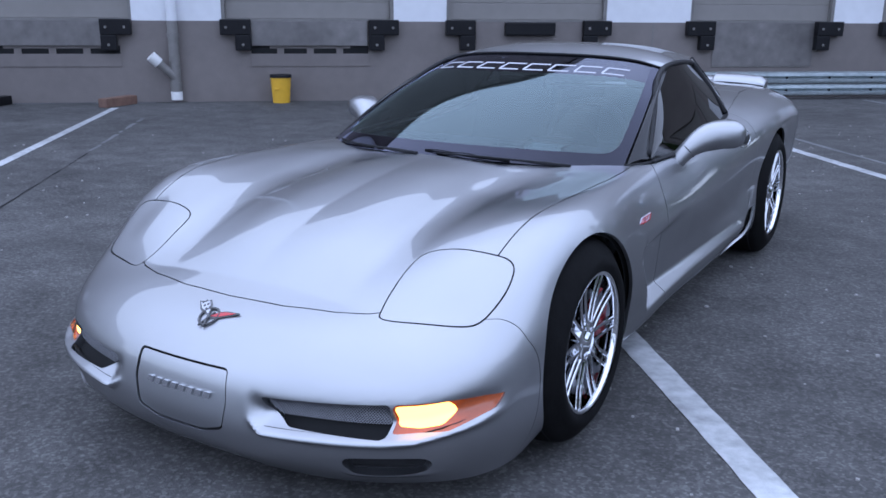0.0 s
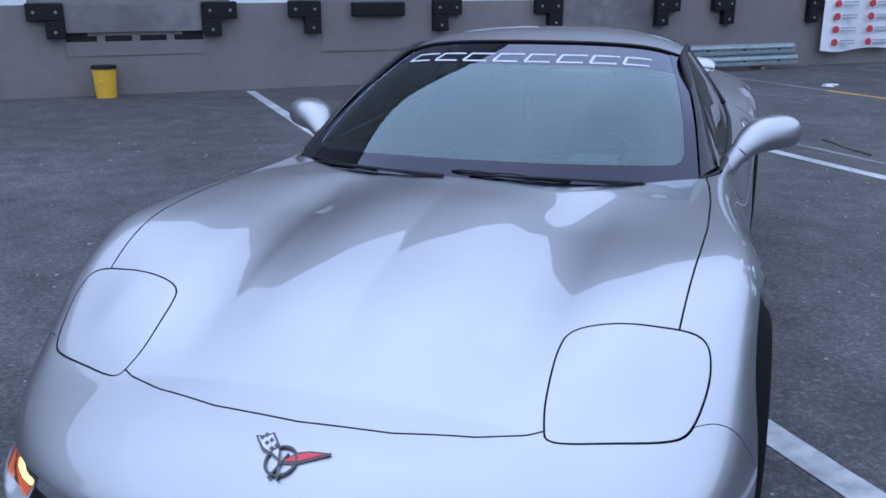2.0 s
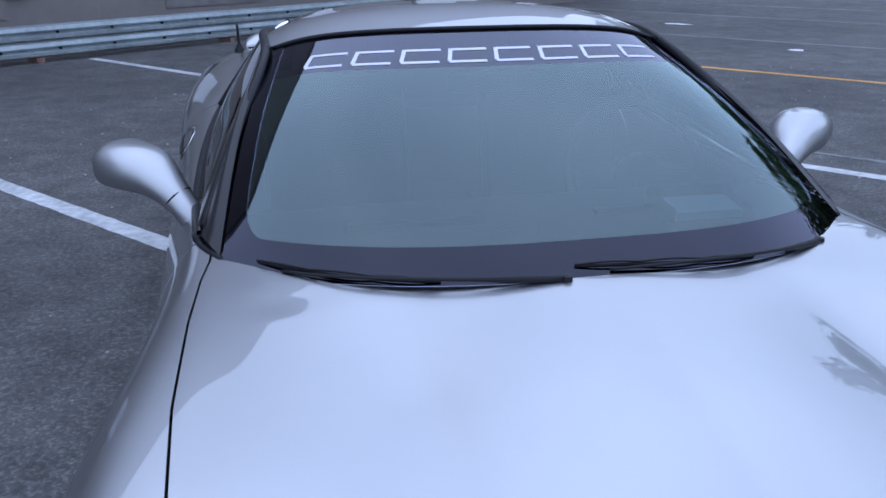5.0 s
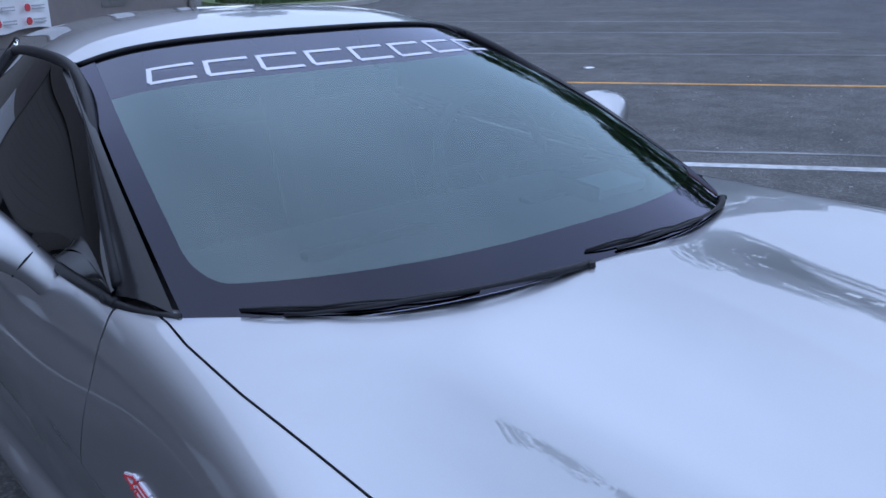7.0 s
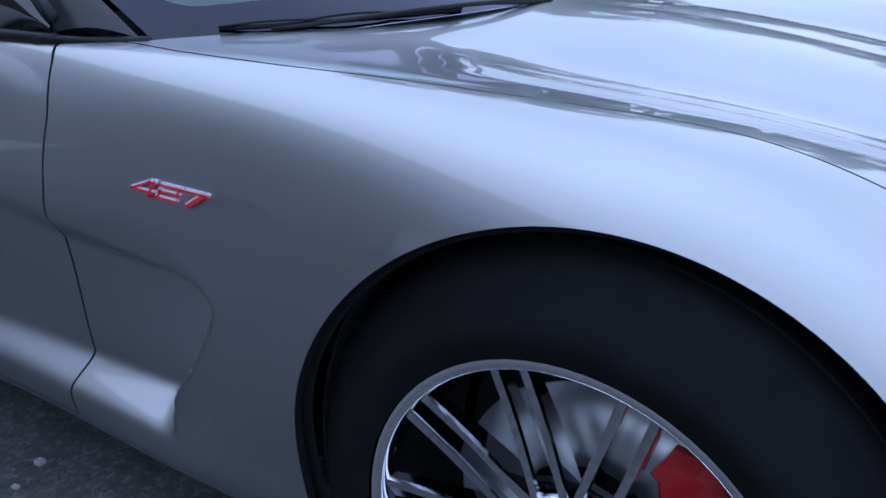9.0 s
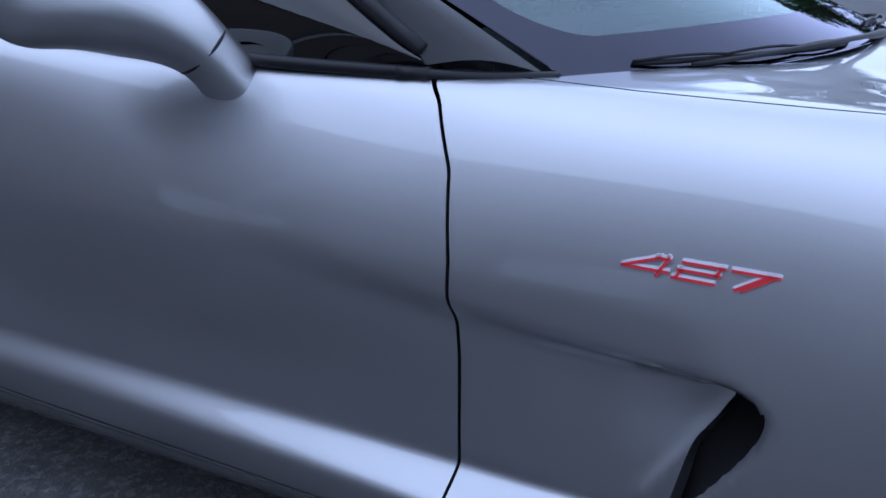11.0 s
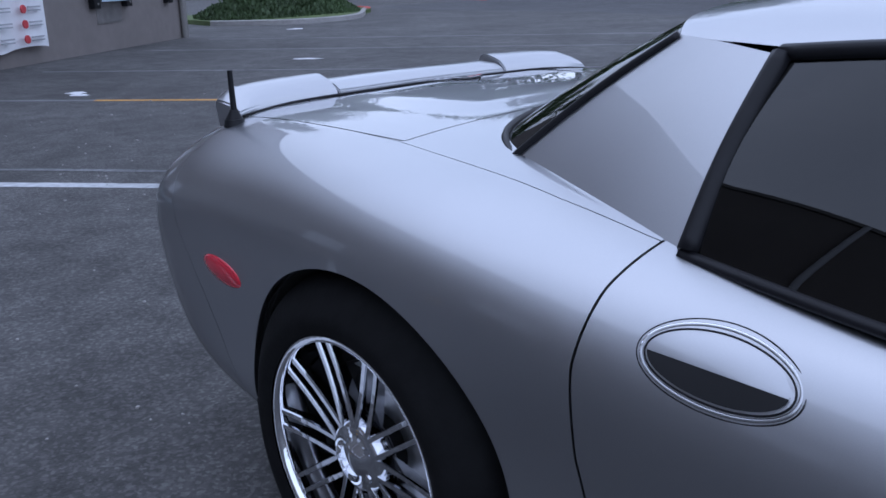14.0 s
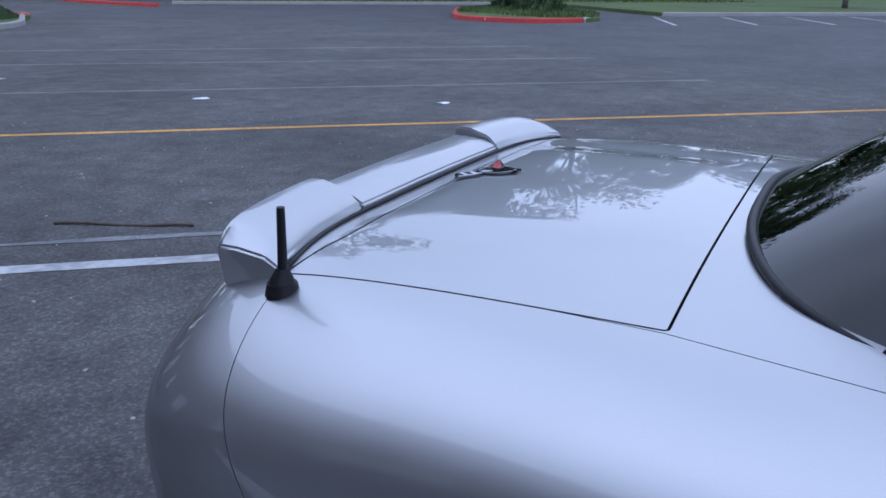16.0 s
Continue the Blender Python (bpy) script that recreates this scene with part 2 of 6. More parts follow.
def raw(name, verts, faces, mat, parent=None, label="", normals=None, smooth=True):
    me = bpy.data.meshes.new(name)
    me.from_pydata([tuple(map(float, v)) for v in verts], [], [tuple(map(int, f)) for f in faces])
    me.materials.append(mat)
    if smooth:
        me.polygons.foreach_set("use_smooth", [True] * len(me.polygons))
    if normals is not None:
        me.normals_split_custom_set_from_vertices([tuple(map(float, n)) for n in normals])
    me.update()
    ob = new(name, me)
    if parent is not None:
        ob.parent = parent
        bpy.context.view_layer.update()
        ob.matrix_parent_inverse = parent.matrix_world.inverted()
    return tagged(ob, label) if label else ob


def part(name, bm, mat, parent=None, label="", smooth=False):
    me = bpy.data.meshes.new(name)
    bm.normal_update()
    bm.to_mesh(me)
    bm.free()
    me.materials.append(mat)
    if smooth:
        me.polygons.foreach_set("use_smooth", [True] * len(me.polygons))
        me.set_sharp_from_angle(angle=radians(40))
    ob = new(name, me)
    if parent is not None:
        ob.parent = parent
        bpy.context.view_layer.update()
        ob.matrix_parent_inverse = parent.matrix_world.inverted()
    return tagged(ob, label) if label else ob


def box(bm, lo, hi, bevel=0.0, m=None):
    """A bevelled block between two corners."""
    c = [(a + b) / 2 for a, b in zip(lo, hi)]
    s = [abs(b - a) for a, b in zip(lo, hi)]
    r = bmesh.ops.create_cube(bm, size=1, matrix=Matrix.LocRotScale(c, None, s))
    vs = r["verts"]
    if bevel:
        es = list({e for v in vs for e in v.link_edges})
        out = bmesh.ops.bevel(bm, geom=es, offset=bevel, segments=2, affect="EDGES", profile=0.6)
        vs = list({v for f in out["faces"] for v in f.verts} | {v for v in vs if v.is_valid})
    if m is not None:
        bmesh.ops.transform(bm, matrix=m, verts=[v for v in vs if v.is_valid])
    return bm


def blocks(*items, bevel=0.0, m=None):
    bm = bmesh.new()
    for lo, hi in items:
        box(bm, lo, hi, bevel, m)
    return bm


def cylinder(bm, a, b, r1, r2=None, n=20, caps=True):
    a, b = Vector(a), Vector(b)
    turn = (b - a).to_track_quat("Z", "Y").to_matrix().to_4x4()
    bmesh.ops.create_cone(bm, cap_ends=caps, segments=n, radius1=r1, radius2=r1 if r2 is None else r2, depth=(b - a).length,
                          matrix=Matrix.Translation((a + b) / 2) @ turn)
    return bm


def spline(pts, n):
    """n points on a natural cubic through pts, by chord length."""
    pts = np.asarray(pts, float)
    if len(pts) == 2:
        return pts[0] + np.linspace(0, 1, n)[:, None] * (pts[1] - pts[0])
    t = np.r_[0, np.cumsum(np.maximum(np.linalg.norm(np.diff(pts, axis=0), axis=1), 1e-6))]
    return cubic(t, pts, np.linspace(0, t[-1], n))


def cubic(t, p, q):
    """Natural cubic spline of rows p at knots t, at q."""
    t, p, q = np.asarray(t, float), np.asarray(p, float), np.asarray(q, float)
    n = len(t)
    h = np.diff(t)
    a = np.zeros((n, n))
    r = np.zeros((n,) + p.shape[1:])
    a[0, 0] = a[-1, -1] = 1
    hs = h.reshape((-1,) + (1,) * (p.ndim - 1))
    for i in range(1, n - 1):
        a[i, i - 1:i + 2] = h[i - 1], 2 * (h[i - 1] + h[i]), h[i]
        r[i] = 6 * ((p[i + 1] - p[i]) / h[i] - (p[i] - p[i - 1]) / h[i - 1])
    m = np.linalg.solve(a, r.reshape(n, -1)).reshape(r.shape)
    k = np.clip(np.searchsorted(t, q) - 1, 0, n - 2)
    hk = hs[k]
    u = ((q - t[k]).reshape((-1,) + (1,) * (p.ndim - 1)))
    v = hk - u
    return (m[k] * v ** 3 + m[k + 1] * u ** 3) / (6 * hk) + (p[k] / hk - m[k] * hk / 6) * v + (p[k + 1] / hk - m[k + 1] * hk / 6) * u


def tube(path, radius, n=10, flat=1.0, up=(0, 0, 1)):
    """Closed tube along a path; radius may be a list."""
    path = np.asarray(path, float)
    rad = np.broadcast_to(np.asarray(radius, float), (len(path),))
    tan = np.gradient(path, axis=0)
    tan /= np.linalg.norm(tan, axis=1)[:, None]
    side = np.cross(tan, up)
    side /= np.maximum(np.linalg.norm(side, axis=1), 1e-6)[:, None]
    top = np.cross(side, tan)
    a = np.linspace(0, 2 * np.pi, n, endpoint=False)
    v = path[:, None] + rad[:, None, None] * (np.cos(a)[None, :, None] * side[:, None] + flat * np.sin(a)[None, :, None] * top[:, None])
    v = v.reshape(-1, 3)
    f = [(i * n + j, i * n + (j + 1) % n, (i + 1) * n + (j + 1) % n, (i + 1) * n + j) for i in range(len(path) - 1) for j in range(n)]
    f += [tuple(range(n))[::-1], tuple(range((len(path) - 1) * n, len(path) * n))]
    return v, f


def grid_faces(nu, nv):
    return [(i * nv + j, i * nv + j + 1, (i + 1) * nv + j + 1, (i + 1) * nv + j) for i in range(nu - 1) for j in range(nv - 1)]


def skin(curves, nu, nv):
    """Points of a smooth surface through several curves: nu along each, nv across."""
    c = np.stack([spline(k, nu) for k in curves])
    if len(curves) == 2:
        w = np.linspace(0, 1, nv)[:, None, None]
        return (c[0] * (1 - w) + c[1] * w).transpose(1, 0, 2)
    d = np.r_[0, np.cumsum(np.linalg.norm(np.diff(c, axis=0), axis=2).mean(1))]
    return cubic(d, c, np.linspace(0, d[-1], nv)).transpose(1, 0, 2)


def sheet(g, thick, out):
    """A closed plate with the grid g (nu, nv, 3) as its outer face, which looks towards out."""
    nu, nv = g.shape[:2]
    du, dv = np.gradient(g, axis=0), np.gradient(g, axis=1)
    n = np.cross(du, dv)
    flip = float((n * np.array(out, float)).sum()) < 0
    n /= np.maximum(np.linalg.norm(n, axis=2), 1e-9)[..., None]
    if flip:
        n = -n
    v = np.r_[g.reshape(-1, 3), (g - n * thick).reshape(-1, 3)]
    top = [f[::-1] for f in grid_faces(nu, nv)]
    a, b, c = (g.reshape(-1, 3)[top[len(top) // 2][i]] for i in range(3))
    if float(np.dot(np.cross(b - a, c - a), out)) < 0:
        top = [f[::-1] for f in top]
    o = nu * nv
    f = list(top)
    f += [tuple(o + i for i in t[::-1]) for t in top]
    rim = [(i * nv, (i + 1) * nv) for i in range(nu - 1)] + [((nu - 1) * nv + j, (nu - 1) * nv + j + 1) for j in range(nv - 1)]
    rim += [((i + 1) * nv + nv - 1, i * nv + nv - 1) for i in range(nu - 1)] + [(j + 1, j) for j in range(nv - 1)]
    rim = [(b, a) for a, b in rim] if flip else rim
    k = len(v)
    extra = []
    for a, b in rim:
        extra += [v[a], v[b], v[b + o], v[a + o]]
        f.append((k, k + 1, k + 2, k + 3))
        k += 4
    return np.r_[v, np.array(extra)], f


def pane(name, g, mat, parent, label, out, thick=0.005):
    """A pane of glass: its outer face carries the sheen, the rest is clear."""
    v, f = sheet(g, thick, out)
    ob = raw(name, v, f, mat, parent, label)
    ob.data.materials.append(CLEAR)
    k = (g.shape[0] - 1) * (g.shape[1] - 1)
    ob.data.polygons.foreach_set("material_index", [0] * k + [1] * (len(f) - k))
    return ob


def mirrored(pts):
    """A half curve that begins on the middle plane, made whole."""
    pts = [tuple(p) for p in pts]
    return [(-x, y, z) for x, y, z in pts[:0:-1]] + pts


# ---- the car: body surface ----
# Each ring runs round the car from the middle of the nose along one side to the middle of the tail.
def ring(*p):
    return np.array(p, float)


RINGS = [
    ring((0, -.885, .086), (.42, -.845, .086), (.69, -.72, .090), (.84, -.49, .102), (.80, 0, .15), (.80, .42, .14), (.80, .85, .135), (.81, 1.4, .135),
         (.82, 2.0, .14), (.82, 2.3, .15), (.82, 2.654, .2), (.80, 3.02, .24), (.72, 3.32, .27), (.44, 3.44, .28), (0, 3.47, .28)),
    ring((0, -.966, .172), (.43, -.916, .172), (.73, -.760, .176), (.88, -.45, .19), (.885, 0, .22), (.872, .42, .20), (.862, .85, .20), (.866, 1.4, .20),
         (.876, 2.0, .21), (.89, 2.3, .22), (.890, 2.654, .27), (.868, 3.05, .32), (.79, 3.39, .35), (.49, 3.53, .36), (0, 3.56, .36)),
    ring((0, -.975, .285), (.43, -.92, .285), (.75, -.75, .29), (.895, -.43, .305), (.912, 0, .34), (.890, .42, .295), (.882, .85, .290), (.890, 1.4, .295),
         (.905, 2.0, .32), (.902, 2.3, .37), (.899, 2.654, .42), (.885, 3.09, .45), (.83, 3.43, .47), (.51, 3.585, .48), (0, 3.62, .48)),
    ring((0, -.945, .39), (.43, -.885, .39), (.76, -.705, .395), (.898, -.39, .44), (.925, 0, .50), (.90, .42, .42), (.878, .85, .40), (.882, 1.4, .41),
         (.886, 2.0, .46), (.900, 2.3, .54), (.912, 2.654, .60), (.900, 3.10, .62), (.846, 3.455, .63), (.52, 3.60, .62), (0, 3.635, .62)),
    ring((0, -.855, .475), (.43, -.79, .475), (.75, -.62, .478), (.87, -.36, .572), (.905, 0, .645), (.874, .42, .60), (.874, .85, .570), (.885, 1.4, .59),
         (.898, 2.0, .660), (.908, 2.3, .722), (.907, 2.654, .765), (.893, 3.09, .775), (.826, 3.432, .772), (.52, 3.59, .75), (0, 3.62, .75)),
    ring((0, -.75, .517), (.43, -.67, .527), (.69, -.53, .560), (.80, -.32, .688), (.825, 0, .750), (.805, .42, .742), (.80, .85, .727), (.82, 1.4, .745),
         (.83, 2.0, .792), (.826, 2.3, .829), (.808, 2.654, .858), (.774, 3.05, .873), (.706, 3.34, .875), (.49, 3.50, .874), (0, 3.535, .874)),
    ring((0, -.62, .556), (.36, -.55, .580), (.55, -.43, .650), (.65, -.24, .724), (.68, 0, .752), (.685, .40, .766), (.74, .80, .765), (.74, 1.4, .775),
         (.73, 2.0, .83), (.70, 2.3, .87), (.67, 2.654, .888), (.62, 3.05, .902), (.56, 3.27, .902), (.38, 3.40, .90), (0, 3.44, .90)),
    ring((0, -.36, .630), (.2, -.32, .637), (.32, -.24, .655), (.38, -.1, .688), (.40, .08, .722), (.42, .38, .766), (.50, .66, .785), (.5, 1.4, .80),
         (.5, 2.0, .85), (.46, 2.35, .89), (.42, 2.66, .908), (.36, 3.0, .914), (.30, 3.18, .912), (.2, 3.26, .91), (0, 3.29, .91)),
    ring((0, -.2, .672), (0, -.15, .68), (0, -.08, .69), (0, .02, .708), (0, .14, .735), (0, .36, .782), (0, .6, .80), (0, 1.4, .80),
         (0, 2.0, .85), (0, 2.4, .897), (0, 2.66, .914), (0, 2.92, .92), (0, 3.04, .918), (0, 3.09, .917), (0, 3.12, .916)),
]


def smooth01(a, b, x):
    w = np.clip((x - a) / (b - a), 0, 1)
    return w * w * (3 - 2 * w)


def body_surface(nu=520, nv=190):
    r = np.stack(RINGS)
    flip = np.array([-1.0, 1, 1])
    # whole rings, with the mirrored side at both ends, and mirrored rings past the spine
    full = np.concatenate([r[:, 3:0:-1] * flip, r, r[:, -2:-5:-1] * flip], axis=1)
    full = np.concatenate([full, full[-2:-4:-1] * flip], axis=0)
    du = np.linalg.norm(np.diff(full[:-2], axis=1), axis=2).mean(0)
    tu = np.r_[0, np.cumsum(du)]
    tv = np.r_[0, np.cumsum(np.linalg.norm(np.diff(full, axis=0), axis=2).mean(1))]
    a = cubic(tv, full, np.linspace(0, tv[-3], nv))
    b = cubic(tu, a.transpose(1, 0, 2), np.linspace(tu[3], tu[-4], nu))
    b[0, :, 0] = b[-1, :, 0] = 0
    b[:, -1, 0] = 0
    return b


G = body_surface()
gy, gz, gx = G[..., 1].copy(), G[..., 2].copy(), G[..., 0].copy()
# the bonnet as one smooth crown
zone = (gz > .53) & (gx < .76) & (gy > -.66) & (gy < .66)
terms = [(a, b) for a in (0, 2, 4, 6) for b in range(6) if a + b < 8]
crown = lambda x, y: np.stack([x ** a * y ** b for a, b in terms], -1)
fit, *_ = np.linalg.lstsq(crown(gx[zone], gy[zone]), gz[zone], rcond=None)
keep_old = np.maximum.reduce([smooth01(.60, .72, gx), smooth01(.47, .60, gy), 1 - smooth01(-.62, -.46, gy), 1 - smooth01(.54, .58, gz)])
G[..., 2] = np.where(zone, gz * keep_old + (crown(gx, gy) @ fit) * (1 - keep_old), gz)
# it stays flat towards the screen and falls away to the nose
ly = np.linspace(-.66, .5, 233)
lengthwise = np.cumsum(np.convolve(np.pad(np.interp(ly, (-.60, -.45, -.3, -.15, 0, .15, .3, .42), (.19, .095, .015, -.02, -.082, -.128, -.15, -.018)), 12, mode="edge"), np.ones(25) / 25, "valid")) * (ly[1] - ly[0])
lengthwise -= lengthwise[0] + (ly - ly[0]) / (ly[-1] - ly[0]) * (lengthwise[-1] - lengthwise[0])
G[..., 2] += np.interp(gy, ly, lengthwise) * (1 - smooth01(.30, .64, gx)) * (gz > .53)
gz = G[..., 2].copy()
# even out the skin round the headlamp lids
soft = smooth01(.40, .55, gx) * (1 - smooth01(.80, .86, gx)) * smooth01(-.74, -.60, gy) * (1 - smooth01(-.30, -.12, gy)) * smooth01(.42, .50, gz)
for _ in range(40):
    mean = G.copy()
    mean[1:-1, 1:-1] = (G[:-2, 1:-1] + G[2:, 1:-1] + G[1:-1, :-2] + G[1:-1, 2:]) / 4
    G += .6 * soft[..., None] * (mean - G)
gy, gz, gx = G[..., 1].copy(), G[..., 2].copy(), G[..., 0].copy()
# tucked door flank over a ledge, which runs low along the side
side_on = gx > .6
mouth_y = np.interp(gz, (.30, .327, .347, .40, .44, .47, .49, .505, .515, .53), (.505, .497, .487, .445, .418, .402, .398, .402, .415, .45))
ledge_top = .308 + .018 * (gy - .5)
ledge_low = ledge_top - .050
tuck = .040 * (1 - .55 * smooth01(.7, 1.9, gy)) * (1 - smooth01(1.9, 2.1, gy)) * smooth01(0, .06, gy - mouth_y) * side_on
flank = np.clip((gz - ledge_top) / (.57 - ledge_top), 0, 1)
G[..., 0] -= tuck * np.where(gz > ledge_top, (1 - flank) ** 1.2, smooth01(0, 1, (gz - ledge_low) / (ledge_top - ledge_low)))
# scooped cove behind the front wheel, fading along the door
top_line = np.interp(gy, (.40, .54, .64, .75, .86, .98, 1.12), (.512, .519, .529, .543, .560, .581, .606))
below = top_line - gz
cove = smooth01(-.002, .030 + .045 * np.clip(gy - .45, 0, 1), below) * (1 - .50 * smooth01(.05, .22, below)) * smooth01(0, .04, gy - mouth_y) * smooth01(0, 1, (gz - ledge_low + .01) / (ledge_top - ledge_low + .01)) * side_on
G[..., 0] -= cove * np.interp(gy, (.40, .48, .56, .66, .80, .95, 1.08), (.100, .074, .049, .032, .017, .006, 0))
# lip under the nose slots and lamps
lip_z = np.interp(gx, (.24, .30, .634, .70, .838, .90), (.275, .246, .250, .255, .292, .325))
lip = np.exp(-((gz - lip_z) / .013) ** 2) * smooth01(.24, .32, gx) * (1 - smooth01(.80, .87, gx)) * (gy < -.3)
hollow = np.exp(-((gz - lip_z - .048) / .026) ** 2) * smooth01(.24, .32, gx) * (1 - smooth01(.80, .87, gx)) * (gy < -.3)
G[..., 1] -= .028 * lip - .028 * hollow
duct_lip = np.exp(-((gz - .142) / .010) ** 2) * smooth01(.50, .55, gx) * (1 - smooth01(.69, .75, gx)) * (gy < -.3)
G[..., 1] -= .012 * duct_lip
G[..., 0] += .008 * lip * smooth01(.55, .8, gx)
# bonnet relief: a shallow valley on the middle line, a soft dome on either side of it and a second valley beyond
rx = np.linspace(0, .9, 901)
fall = np.interp(rx, (0, .012, .12, .24, .34, .40, .48, .56, .64, .9), (0, .055, -.025, -.20, -.23, .07, .245, .09, -.003, 0))
relief = np.cumsum(fall) * (rx[1] - rx[0])
crease_x = gx - .035 * (gy + .1) * np.clip(gx / .3, 0, 1) * (1 - smooth01(.5, .7, gx))
G[..., 2] += (np.interp(crease_x, rx, relief) - relief[-1]) * smooth01(-.74, -.45, gy) * (1 - smooth01(.10, .50, gy)) * (gz > .5)
# low crease along each side of the boot lid
deck_fall = np.interp(rx, (0, .30, .34, .40, .47, .9), (0, 0, -.07, -.07, 0, 0))
deck_relief = np.cumsum(deck_fall) * (rx[1] - rx[0])
G[..., 2] += (np.interp(gx - .10 * (gy - 3.1), rx, deck_relief) - deck_relief[-1]) * smooth01(2.78, 2.9, gy) * (1 - smooth01(3.28, 3.40, gy)) * (gz > .8)
# the rear edge of the bonnet as one even arc
zone = (gz > .5) & (gx < .74) & (gy > .34) & (gy < .74)
arc = lambda x, y: np.stack([x ** a * y ** b for a in (0, 2, 4) for b in range(3)], -1)
fit, *_ = np.linalg.lstsq(arc(gx[zone], gy[zone]), G[..., 2][zone], rcond=None)
even = smooth01(.37, .47, gy) * (1 - smooth01(.58, .72, gx)) * zone
G[..., 2] += even * (arc(gx, gy) @ fit - G[..., 2])

nu, nv = G.shape[:2]
gu, gv = np.gradient(G, axis=0), np.gradient(G, axis=1)
GN = np.cross(gu, gv)
GN /= np.maximum(np.linalg.norm(GN, axis=2), 1e-9)[..., None]
if GN[nu // 2, nv // 2, 0] < 0:
    GN = -GN
GN[0, :, 0] = GN[-1, :, 0] = 0
GN[:, -1, 0] = 0
GN /= np.maximum(np.linalg.norm(GN, axis=2), 1e-9)[..., None]
BV, BN = G.reshape(-1, 3), GN.reshape(-1, 3)
quads = np.array(grid_faces(nu, nv))
BT = np.concatenate([quads[:, [0, 1, 2]], quads[:, [0, 2, 3]]])
e1, e2 = BV[BT[:, 1]] - BV[BT[:, 0]], BV[BT[:, 2]] - BV[BT[:, 0]]
if np.median((np.cross(e1, e2) * BN[BT[:, 0]]).sum(1)) < 0:
    BT = BT[:, ::-1]


def snap(x, y, z):
    """The place and normal of the body nearest to a guess."""
    s = -1 if x < 0 else 1
    k = np.argmin(((G.reshape(-1, 3) - (abs(x), y, z)) ** 2).sum(1))
    f = np.array([s, 1, 1])
    return Vector(G.reshape(-1, 3)[k] * f), Vector(GN.reshape(-1, 3)[k] * f)


class Cutter:
    """A triangle mesh that is cut along the zero line of a function, keeping a name for each piece."""

    def __init__(self, v, n, t):
        self.v, self.n, self.t = v, n, t
        self.name = np.array(["body"] * len(t), dtype=object)

    def cut(self, func, shift):
        f = func(self.v[:, 0], self.v[:, 1], self.v[:, 2]) - shift
        f[np.abs(f) < 1e-7] = 1e-7
        s = f > 0
        st = s[self.t]
        k = st.sum(1)
        mixed = (k == 1) | (k == 2)
        sign = np.where(k == 3, 1, -1)
        if not mixed.any():
            return sign
        keep_t, keep_s, keep_n = self.t[~mixed], sign[~mixed], self.name[~mixed]
        made, nt, ns, nn = {}, [], [], []
        nv_, nn_ = [], []
        base = len(self.v)

        def point(i, j):
            key = (i, j) if i < j else (j, i)
            if key not in made:
                w = f[key[0]] / (f[key[0]] - f[key[1]])
                made[key] = base + len(nv_)
                nv_.append(self.v[key[0]] * (1 - w) + self.v[key[1]] * w)
                nn_.append(self.n[key[0]] * (1 - w) + self.n[key[1]] * w)
            return made[key]

        for tri, sg, nm in zip(self.t[mixed], st[mixed], self.name[mixed]):
            lone = 1 if sg.sum() == 1 else 0
            i = int(np.where(sg == bool(lone))[0][0])
            a, b, c = int(tri[i]), int(tri[(i + 1) % 3]), int(tri[(i + 2) % 3])
            ab, ac = point(a, b), point(a, c)
            nt += [(a, ab, ac), (ab, b, c), (ab, c, ac)]
            sa = 1 if lone else -1
            ns += [sa, -sa, -sa]
            nn += [nm] * 3
        self.v = np.r_[self.v, np.array(nv_)]
        self.n = np.r_[self.n, np.array(nn_)]
        self.t = np.r_[keep_t, np.array(nt, int)]
        self.name = np.r_[keep_n, np.array(nn, dtype=object)]
        return np.r_[keep_s, np.array(ns, int)]

    def panel(self, func, inside, only=("body",), gap=0.0022):
        """Gives the name to what lies inside the line, with an open joint on the line."""
        if gap == 0:
            s = self.cut(func, 0)
            m = np.isin(self.name, only) & (s < 0)
            self.name[m] = inside
            return
        s = self.cut(func, gap)
        near = np.isin(self.name, only) & (s < 0)
        self.name[near] = "joint:" + inside
        s = self.cut(func, -gap)
        self.name[(self.name == "joint:" + inside) & (s < 0)] = inside
        self.name[self.name == "joint:" + inside] = "joint"

    def piece(self, name):
        t = self.t[self.name == name]
        used, inv = np.unique(t, return_inverse=True)
        return self.v[used], self.n[used], inv.reshape(-1, 3)


def chaikin(p, times=3):
    p = np.asarray(p, float)
    for _ in range(times):
        q = np.roll(p, -1, axis=0)
        p = np.stack([0.75 * p + 0.25 * q, 0.25 * p + 0.75 * q], 1).reshape(-1, 2)
    return p


def outline(p, a, b):
    """Signed distance of (a, b) to the closed outline p; negative inside."""
    d = np.full(a.shape, 1e9)
    ins = np.zeros(a.shape, bool)
    q = np.roll(p, -1, axis=0)
    for (x0, y0), (x1, y1) in zip(p, q):
        ex, ey = x1 - x0, y1 - y0
        w = np.clip(((a - x0) * ex + (b - y0) * ey) / max(ex * ex + ey * ey, 1e-12), 0, 1)
        d = np.minimum(d, np.hypot(a - x0 - w * ex, b - y0 - w * ey))
        if y0 != y1:
            ins ^= ((b < y0) != (b < y1)) & (a < x0 + (b - y0) * ex / (y1 - y0))
    return np.where(ins, -d, d)


